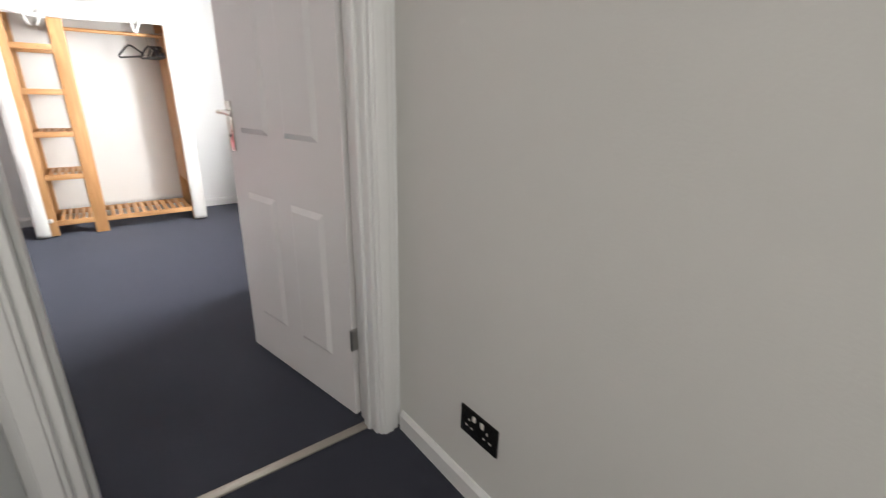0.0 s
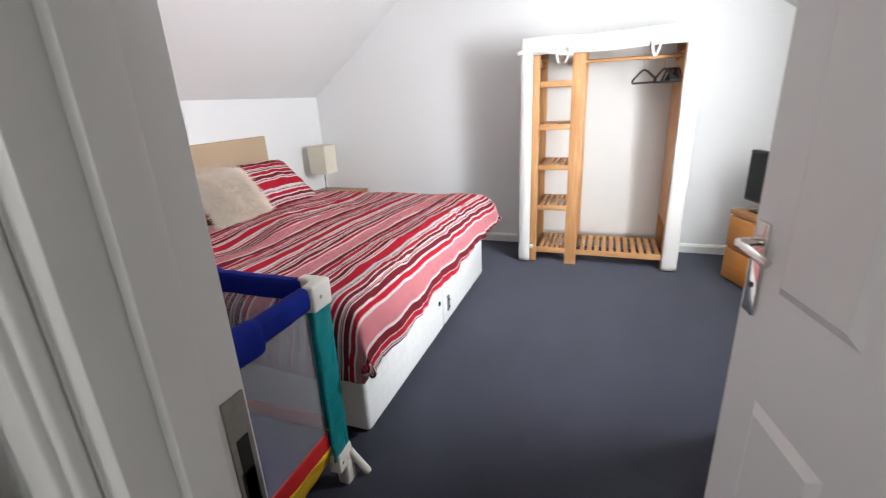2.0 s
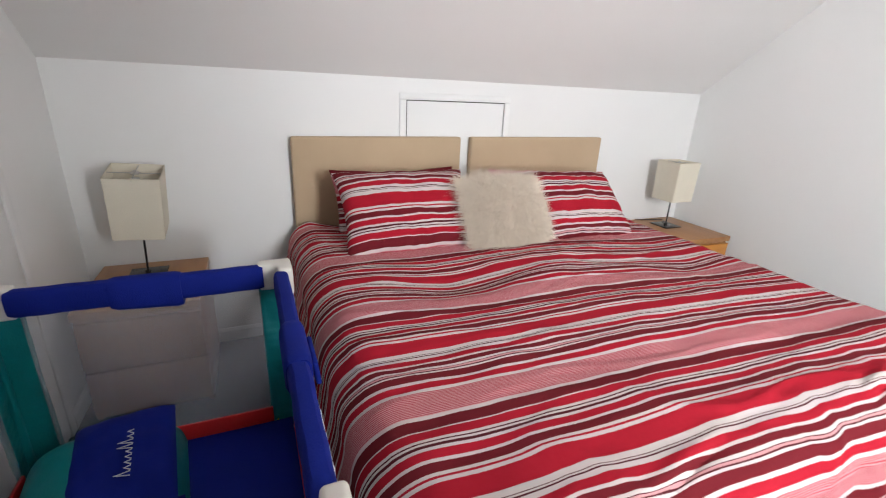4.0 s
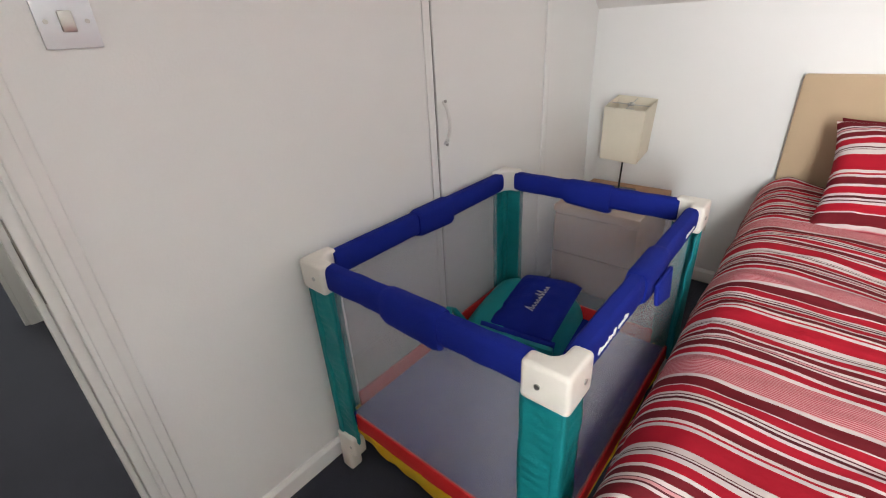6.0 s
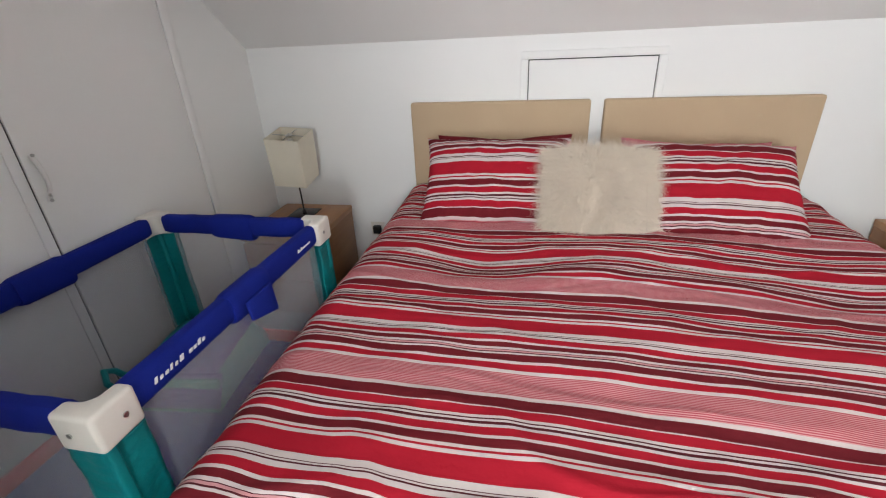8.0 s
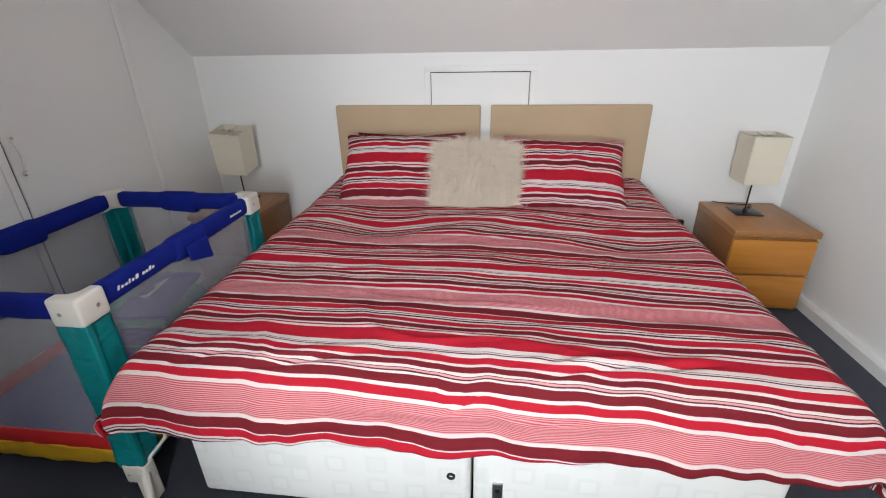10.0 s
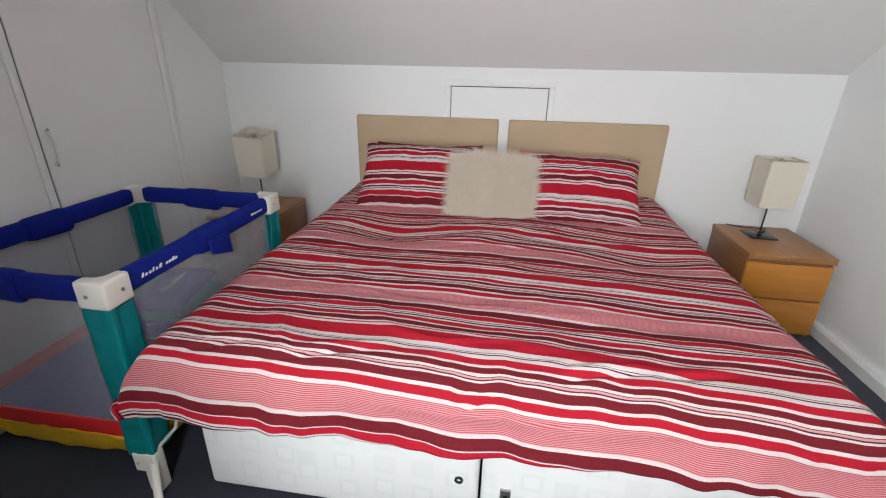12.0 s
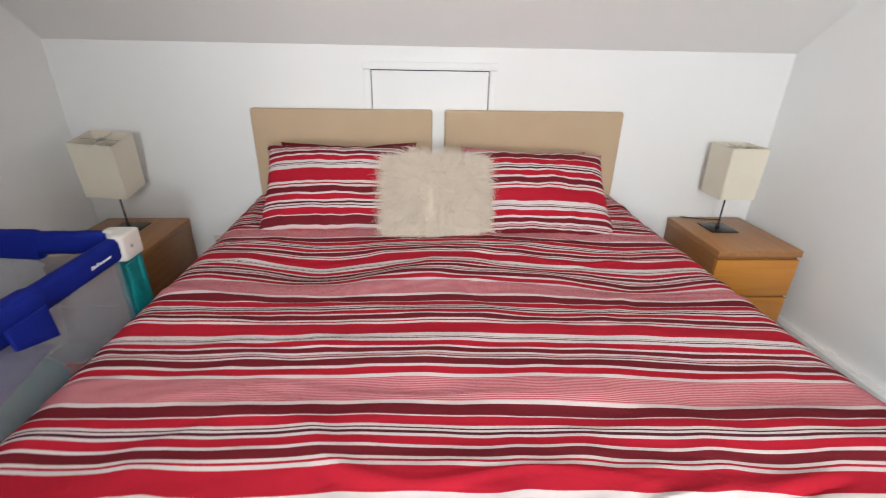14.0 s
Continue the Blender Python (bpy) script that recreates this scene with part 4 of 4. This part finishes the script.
# front valance and rolled door flaps, tied up
hung("cover_valance", lambda u, v: Vector((WF - 0.004 - 0.012 * math.sin(v * math.pi) + wob(u * 7, v * 2, 0.006, 5), YR + (YL - YR) * u,
                                            1.603 + 0.006 * math.sin(u * 9) - 0.012 * u + 0.116 * v)), 60, 10, "rolled cream canvas valance")
for side, (ya, yb) in enumerate(((YL + 0.004, YL - 0.085), (YR + 0.100, YR - 0.004))):
    hung("cover_flap", lambda u, v: Vector((WF - 0.006 - 0.012 * math.sin(u * math.pi) + wob(u * 2, v * 9, 0.005, 6 + side), ya + (yb - ya) * u + wob(v * 8, side, 0.003, 2),
                                             0.014 + 1.62 * v)), 12, 50, "gathered cream canvas door flap")
for y, k in ((-2.43, 0), (-2.52, 1), (-3.05, 2), (-3.10, 3)):
    hung("tie_tape", lambda u, v: Vector((WF - 0.030 - 0.01 * math.sin(v * 4 + k), y + 0.016 * (u - 0.5) + (0.03 if k % 2 else -0.02) * v * v, 1.63 - 0.10 * v)), 2, 12, "cream cotton tie")
hung("tie_tape", lambda u, v: Vector((WF - 0.03, YL + 0.03 - 0.40 * v, 1.596 + 0.03 * u + 0.018 * math.sin(v * 5))), 3, 20, "rolled cream cotton tie")
bm = bmesh.new()
bmesh.ops.create_icosphere(bm, subdivisions=2, radius=0.018, matrix=pose(WF + 0.005, YL - 0.10, 0.135))
part("cord_knob", bm, PLASTIC, ward)


def hanger(m, label):
    """A clothes hanger: hook, shoulders, bar. Local x across."""
    h = thing("clothes_hanger", m, label, "clothes hanger", "hangers on the rail")
    hook = [(0.022 * math.cos(a), 0, 0.022 * math.sin(a)) for a in [radians(d) for d in range(-60, 190, 25)]]
    part("hook", tube(bmesh.new(), [(0, 0, -0.085), (0, 0, -0.05), (0.012, 0, -0.028)] + hook, 0.0022, 6), STEEL, h)
    pts = [(-0.20, 0, -0.165), (-0.19, 0, -0.150), (-0.06, 0, -0.096), (0, 0, -0.082), (0.06, 0, -0.096), (0.19, 0, -0.150), (0.20, 0, -0.165), (0.18, 0, -0.172), (-0.18, 0, -0.172), (-0.20, 0, -0.165)]
    part("shoulders", tube(bmesh.new(), pts, 0.0075, 8), BLACK, h)
    return h


for y, a in ((-3.030, 20), (-3.165, 14), (-3.19, 5), (-3.205, -4), (-3.22, 6), (-3.235, -2), (-3.25, 3)):
    hanger(pose(3.49, y, 1.545, 0, 0, a), "black clothes hanger on the wardrobe rail")

# ---- travel cot ----
CX0, CY0, CLX, CLY, CTOP = 0.050, -2.003, 0.790, 1.023, 0.812


def mesh_cloth():
    """Fine see-through netting."""
    m = bpy.data.materials.new("cot_netting")
    m.use_nodes = True
    t = m.node_tree
    b = t.nodes["Principled BSDF"]
    b.inputs["Base Color"].default_value = (0.50, 0.50, 0.54, 1)
    b.inputs["Roughness"].default_value = 0.8
    tr = t.nodes.new("ShaderNodeBsdfTransparent")
    mx = t.nodes.new("ShaderNodeMixShader")
    co = t.nodes.new("ShaderNodeTexCoord")
    n = t.nodes.new("ShaderNodeTexNoise")
    n.inputs["Scale"].default_value = 300
    t.links.new(co.outputs["Object"], n.inputs["Vector"])
    mr = t.nodes.new("ShaderNodeMapRange")
    mr.inputs[1].default_value, mr.inputs[2].default_value, mr.inputs[3].default_value, mr.inputs[4].default_value = 0.35, 0.65, 0.25, 0.30
    t.links.new(n.outputs[0], mr.inputs[0])
    t.links.new(mr.outputs[0], mx.inputs[0])
    t.links.new(tr.outputs[0], mx.inputs[1])
    t.links.new(b.outputs[0], mx.inputs[2])
    t.links.new(mx.outputs[0], t.nodes["Material Output"].inputs[0])
    return m


NET = mesh_cloth()
cot = thing("travel_cot", pose(CX0, CY0, 0), "blue and teal travel cot with netting sides and white corners", "travel cot")


def rail(a, b, axis, hz=0.038, hy=0.023, lip=0.0, ns=44):
    """A padded bar from a to b with blunt ends; lip: how far its underside hangs lower towards b."""
    bm = bmesh.new()
    n = 16
    L = b - a
    rings = []
    for i in range(ns + 1):
        s = i / ns
        end = 1 - 0.10 * max(0.0, 1 - min(s, 1 - s) * L / 0.006)
        lump = 0.0022 * noise.noise(Vector((s * L * 16, axis * 5.0, a * 7)))
        ring = []
        for k in range(n):
            ang = k * math.tau / n
            c, sn = math.cos(ang), math.sin(ang)
            oy = end * hy * math.copysign(abs(c) ** 0.62, c) + lump
            oz = end * hz * math.copysign(abs(sn) ** 0.62, sn) + 0.6 * lump
            if sn < -0.2:
                oz -= lip * (0.35 + 0.65 * s)
            ring.append(bm.verts.new((a + s * L, oy, oz) if axis == 0 else (oy, a + s * L, oz)))
        rings.append(ring)
    for r0, r1 in zip(rings, rings[1:]):
        for k in range(n):
            bm.faces.new((r0[k], r0[(k + 1) % n], r1[(k + 1) % n], r1[k]))
    bm.faces.new(rings[0]), bm.faces.new(rings[-1])
    bmesh.ops.recalc_face_normals(bm, faces=bm.faces[:])
    return bm


RZ = CTOP - 0.043
rails = {}
for key, axis, off in (("s", 0, 0.035), ("n", 0, CLY - 0.035), ("w", 1, 0.035), ("e", 1, CLX - 0.035)):
    end = CLX if axis == 0 else CLY
    ob = part("padded_rail", rail(0.085, end - 0.085, axis), BLUE, cot, "royal blue padded top rail")
    ob.location = (0, off, RZ) if axis == 0 else (off, 0, RZ)
    rails[key] = ob
    # the sleeve over its folding joint
    c = end / 2
    part("hinge_cover", rail(c - 0.088, c + 0.088, axis, 0.043, 0.030, 0.017, 12), BLUE, ob, "royal blue sleeve over the folding joint")
fl = boxed(0.031, 0.043, CLY / 2 - 0.050, CLY / 2 + 0.072, -0.058, 0.0, bevel=0.005, seg=3)
for vt in fl.verts:
    if vt.co.z < -0.03:
        vt.co.z -= 0.30 * (vt.co.y - CLY / 2 + 0.05)
        vt.co.x += 0.006
part("loose_tab", fl, BLUE, rails["e"])


def corner(ix, iy):
    """White L-shaped corner cap at a corner of the cot."""
    bm = bmesh.new()
    sx, sy = (1, -1)[ix], (1, -1)[iy]
    ox, oy = ix * CLX, iy * CLY
    outline = [(0, 0), (0.100, 0), (0.100, 0.042), (0.060, 0.045), (0.045, 0.060), (0.042, 0.100), (0, 0.100)]
    # shallow in the middle of each arm, deep at the corner
    lo = [bm.verts.new((ox + sx * a, oy + sy * b, CTOP - 0.090)) for a, b in outline]
    hi = [bm.verts.new((ox + sx * a, oy + sy * b, CTOP)) for a, b in outline]
    for i in range(7):
        bm.faces.new((lo[i], lo[(i + 1) % 7], hi[(i + 1) % 7], hi[i]))
    bm.faces.new(lo), bm.faces.new(hi)
    bmesh.ops.recalc_face_normals(bm, faces=bm.faces[:])
    bmesh.ops.bevel(bm, geom=bm.edges[:], offset=0.013, segments=4, profile=0.5, affect="EDGES", clamp_overlap=True)
    cap = part("corner_cap", bm, PLASTIC, cot, "off-white moulded corner")
    for a, b, rot in ((0.062, -0.0005, (90, 0, 0)), (-0.0005, 0.062, (0, 90, 0))):
        bm = bmesh.new()
        disc(bm, pose(ox + sx * a, oy + sy * b, CTOP - 0.045, *rot), 0.006, 0.004, 12)
        part("rivet", bm, STEEL, cap)
    return cap


def ruched(bm, x0, y0, ux, uy, w, z0, z1, t=0.006):
    """A gathered cloth strip hung flat from z1 to z0."""
    nz = 130
    cols = []
    for i in range(9):
        u = i / 8
        col = []
        for j in range(nz + 1):
            z = z0 + (z1 - z0) * j / nz
            off = 0.0010 * math.sin(z * math.tau / 0.027 + 0.9 * math.sin(i * 0.9 + z * 9)) * (0.55 + noise.noise(Vector((z * 9, u * 2, x0)))) + 0.007 * noise.noise(Vector((u * 2, z * 13, x0 + y0)))
            col.append(bm.verts.new((x0 + ux * w * u + abs(uy) * off, y0 + uy * w * u + abs(ux) * off, z)))
        cols.append(col)
    for a, b in zip(cols, cols[1:]):
        for j in range(nz):
            bm.faces.new((a[j], b[j], b[j + 1], a[j + 1]))


for ix in (0, 1):
    for iy in (0, 1):
        corner(ix, iy)
        sx, sy = (1, -1)[ix], (1, -1)[iy]
        ox, oy = ix * CLX + sx * 0.014, iy * CLY + sy * 0.014
        bm = bmesh.new()
        ruched(bm, ox, oy, sx, 0, 0.088, 0.15, CTOP - 0.085)
        ruched(bm, ox, oy, 0, sy, 0.088, 0.15, CTOP - 0.10)
        sl = part("leg_sleeve", bm, TEAL, cot, "gathered teal nylon sleeve")
        md = sl.modifiers.new("thickness", "SOLIDIFY")
        md.thickness = 0.006
        bm = bmesh.new()
        xa, xb = sorted((ox - sx * 0.006, ox + sx * 0.018))
        ya, yb = sorted((oy - sy * 0.006, oy + sy * 0.018))
        box(bm, xa, xb, ya, yb, 0.05, CTOP - 0.06, bevel=0.006, seg=3)
        part("leg_tube", bm, TEAL, cot)
        bm = bmesh.new()
        xa, xb = sorted((ox - sx * 0.010, ox + sx * 0.075))
        ya, yb = sorted((oy - sy * 0.012, oy + sy * 0.036))
        box(bm, xa, xb, ya, yb, 0.085, 0.165, bevel=0.008, seg=3)
        xa, xb = sorted((ox - sx * 0.012, ox + sx * 0.040))
        ya, yb = sorted((oy - sy * 0.014, oy + sy * 0.034))
        box(bm, xa, xb, ya, yb, 0.0, 0.10, bevel=0.010, seg=3)
        ft = part("foot", bm, PLASTIC, cot, "white plastic foot")
        bm = bmesh.new()
        disc(bm, pose(ox + sx * 0.055, oy - sy * 0.012, 0.125, 90), 0.005, 0.004, 12)
        part("rivet", bm, STEEL, ft)

# netting, with red and yellow borders
ZB = 0.268
for x0, x1, y0, y1 in ((0.10, CLX - 0.10, 0.028, 0.031), (0.10, CLX - 0.10, CLY - 0.031, CLY - 0.028), (0.028, 0.031, 0.10, CLY - 0.10), (CLX - 0.031, CLX - 0.028, 0.10, CLY - 0.10)):
    part("netting", boxed(x0, x1, y0, y1, ZB, RZ - 0.02), NET, cot, "grey see-through netting")
    g = 0.004
    part("red_border", boxed(x0 - g, x1 + g, y0 - g, y1 + g, ZB - 0.060, ZB + 0.004, bevel=0.003), RED, cot, "red cloth border")
for axis in (0, 1):
    for far in (0, 1):
        L = (CLX if axis == 0 else CLY) - 0.16

        def sag(u, v, axis=axis, far=far, L=L):
            drop = 0.055 * math.sin(math.pi * u) * (1 - v)
            a = 0.08 + L * u
            b = (0.022 + 0.03 * (1 - v) + wob(u * 9, v * 3, 0.010, axis + far)) if not far else ((CLY if axis == 0 else CLX) - 0.022 - 0.03 * (1 - v) + wob(u * 9, v * 3, 0.010, axis + far))
            z = 0.126 + 0.086 * v - drop * 0.5 + wob(u * 12, v * 2, 0.006, 7)
            return Vector((a, b, z) if axis == 0 else (b, a, z))

        y = part("yellow_skirt", sheet(40, 8, sag, lambda u, v: (u, v)), YELLOW, cot, "sagging yellow cloth skirt")
        md = y.modifiers.new("thickness", "SOLIDIFY")
        md.thickness = 0.006
part("base_cloth", boxed(0.035, CLX - 0.035, 0.035, CLY - 0.035, 0.205, 0.215), BLUE, cot)
bm = bmesh.new()
tube(bm, [(CLX - 0.02, 0.03, 0.16), (CLX + 0.012, 0.10, 0.20), (CLX + 0.025, 0.13, 0.30)], 0.006, 8)
part("lock_lever", bm, PLASTIC, cot)
bm = bmesh.new()
tube(bm, [(CLX - 0.015, 0.010, 0.13), (CLX + 0.016, -0.04, 0.016)], 0.014, 12)
part("foot_tube", bm, PLASTIC, cot, "white plastic foot tube")
# maker's lettering as plain white marks on the rails
WHITECLOTH = material("white_print", (0.75, 0.75, 0.75), 0.7)


def marks(parent, y0, n, w, h, seed):
    r = random.Random(seed)
    for k in range(n):
        if n > 8 and k == 6:
            continue
        hh = h * (1.0 if k == 0 or r.random() < 0.3 else 0.62)
        yy = y0 + k * w
        ww = w * r.uniform(0.45, 0.75)
        bm = boxed(0.0222, 0.0252, 0, ww, -h / 2, -h / 2 + hh, bevel=0.0012)
        for vt in bm.verts:
            vt.co.y += yy + 0.35 * vt.co.z
        part("printed_mark", bm, WHITECLOTH, parent)


marks(rails["e"], 0.150, 11, 0.0150, 0.014, 3)
marks(rails["e"], CLY - 0.24, 8, 0.0115, 0.011, 6)

# folded mattress bag lying in the cot
bag = thing("folded_bag", pose(CX0 + 0.255, CY0 + 0.765, 0.2155, 0, 0, 7), "blue and teal folded carry bag lying in the cot", "bag")


def loaf(w, d, h, seed):
    def place(u, v, top=True):
        a, c = 2 * u - 1, 2 * v - 1
        e = max(0, 1 - abs(a) ** 4) ** 0.5 * max(0, 1 - abs(c) ** 4) ** 0.5
        return Vector((a * w / 2, c * d / 2, h * e * (0.75 + 0.25 * v) + 0.006 * noise.noise(Vector((a * 4 + seed, c * 4, 0))) * e))
    return sheet(30, 30, place, lambda u, v: (u, v))


part("body", loaf(0.39, 0.45, 0.175, 2.0), TEAL, bag, "teal nylon edge")
ob = part("flap", loaf(0.25, 0.36, 0.050, 4.0), BLUE, bag, "royal blue flap")
ob.matrix_local = pose(0.055, 0.02, 0.132, 4, -2, 0)
bm = bmesh.new()
box(bm, -0.17, 0.20, -0.205, -0.180, 0.085, 0.118, bevel=0.006, m=None)
part("trim_band", bm, TEAL, bag)
ob = part("front_panel", loaf(0.30, 0.13, 0.035, 6.0), BLUE, bag, "royal blue front of the bag")
ob.matrix_local = pose(0.045, -0.185, 0.062, 58, 0, 0)
bm = tube(bmesh.new(), [(-0.19, -0.12, 0.05), (-0.225, -0.15, 0.12), (-0.225, -0.19, 0.15), (-0.20, -0.22, 0.12), (-0.18, -0.20, 0.06)], 0.012, 8)
part("strap", bm, TEAL, bag, "teal webbing strap")
for k in range(9):
    bm = bmesh.new()
    y = -0.10 + k * 0.020
    hgt = 0.034 if k in (0, 5, 6) else 0.014
    tube(bm, [(0.085, y, 0.187 + 0.003 * k / 9), (0.085 - hgt, y + 0.009, 0.190 + 0.003 * k / 9), (0.085, y + 0.015, 0.188 + 0.003 * k / 9)], 0.0016, 5)
    part("printed_mark", bm, WHITECLOTH, bag)


# ---- switches and sockets ----
def wall_switch(m, plate, rocker, label):
    """Single switch plate; local x across, y out, z up."""
    s = thing("light_switch", m, label, "light switch")
    part("plate", boxed(-0.043, 0.043, 0, 0.006, -0.043, 0.043, bevel=0.002), plate, s)
    bm = boxed(-0.011, 0.011, 0.004, 0.011, -0.017, 0.017, bevel=0.003)
    part("rocker", bm, rocker, s)
    for a in (-0.03, 0.03):
        bm = bmesh.new()
        disc(bm, pose(a, 0.0065, 0, 90), 0.0038, 0.002, 12)
        part("screw", bm, STEEL, s)
    return s


def double_socket(m, plate, inner, label):
    s = thing("wall_socket", m, label, "wall socket")
    part("plate", boxed(-0.073, 0.073, 0, 0.007, -0.043, 0.043, bevel=0.002), plate, s)
    for c in (-0.036, 0.036):
        bm = bmesh.new()
        for a, b, w, h in ((0, 0.010, 0.004, 0.008), (-0.011, -0.012, 0.0065, 0.004), (0.011, -0.012, 0.0065, 0.004)):
            box(bm, c + a - w / 2, c + a + w / 2, 0.0065, 0.0078, b - h / 2, b + h / 2)
        part("pin_holes", bm, inner, s)
        part("rocker", boxed(c * 0.45 - 0.006, c * 0.45 + 0.006, 0.006, 0.010, 0.016, 0.032, bevel=0.001), inner, s)
    return s


wall_switch(pose(0, -2.302, 1.391, 0, 0, -90), CHROME_PLATE, STEEL, "brushed steel light switch on the bedroom wall")
wall_switch(pose(-0.12, -2.284, 1.372, 0, 0, 90), NICKEL, STEEL, "black nickel light switch by the bedroom doorway")
double_socket(pose(-0.528, -3.35, 0.262), NICKEL, PLASTIC, "black nickel double socket low on the landing wall")
double_socket(pose(0, -1.79, 0.305, 0, 0, -90), PLASTIC, DARK, "white double socket behind the cot")
for x in (0.66, 3.19):
    sk = thing("wall_socket", pose(x, 0, 0.34, 0, 0, 180), "white socket with a black plug beside the bed", "wall socket")
    part("plate", boxed(-0.043, 0.043, 0, 0.007, -0.043, 0.043, bevel=0.002), PLASTIC, sk)
    part("plug", boxed(-0.024, 0.024, 0.007, 0.042, -0.024, 0.026, bevel=0.006), BLACK, sk)
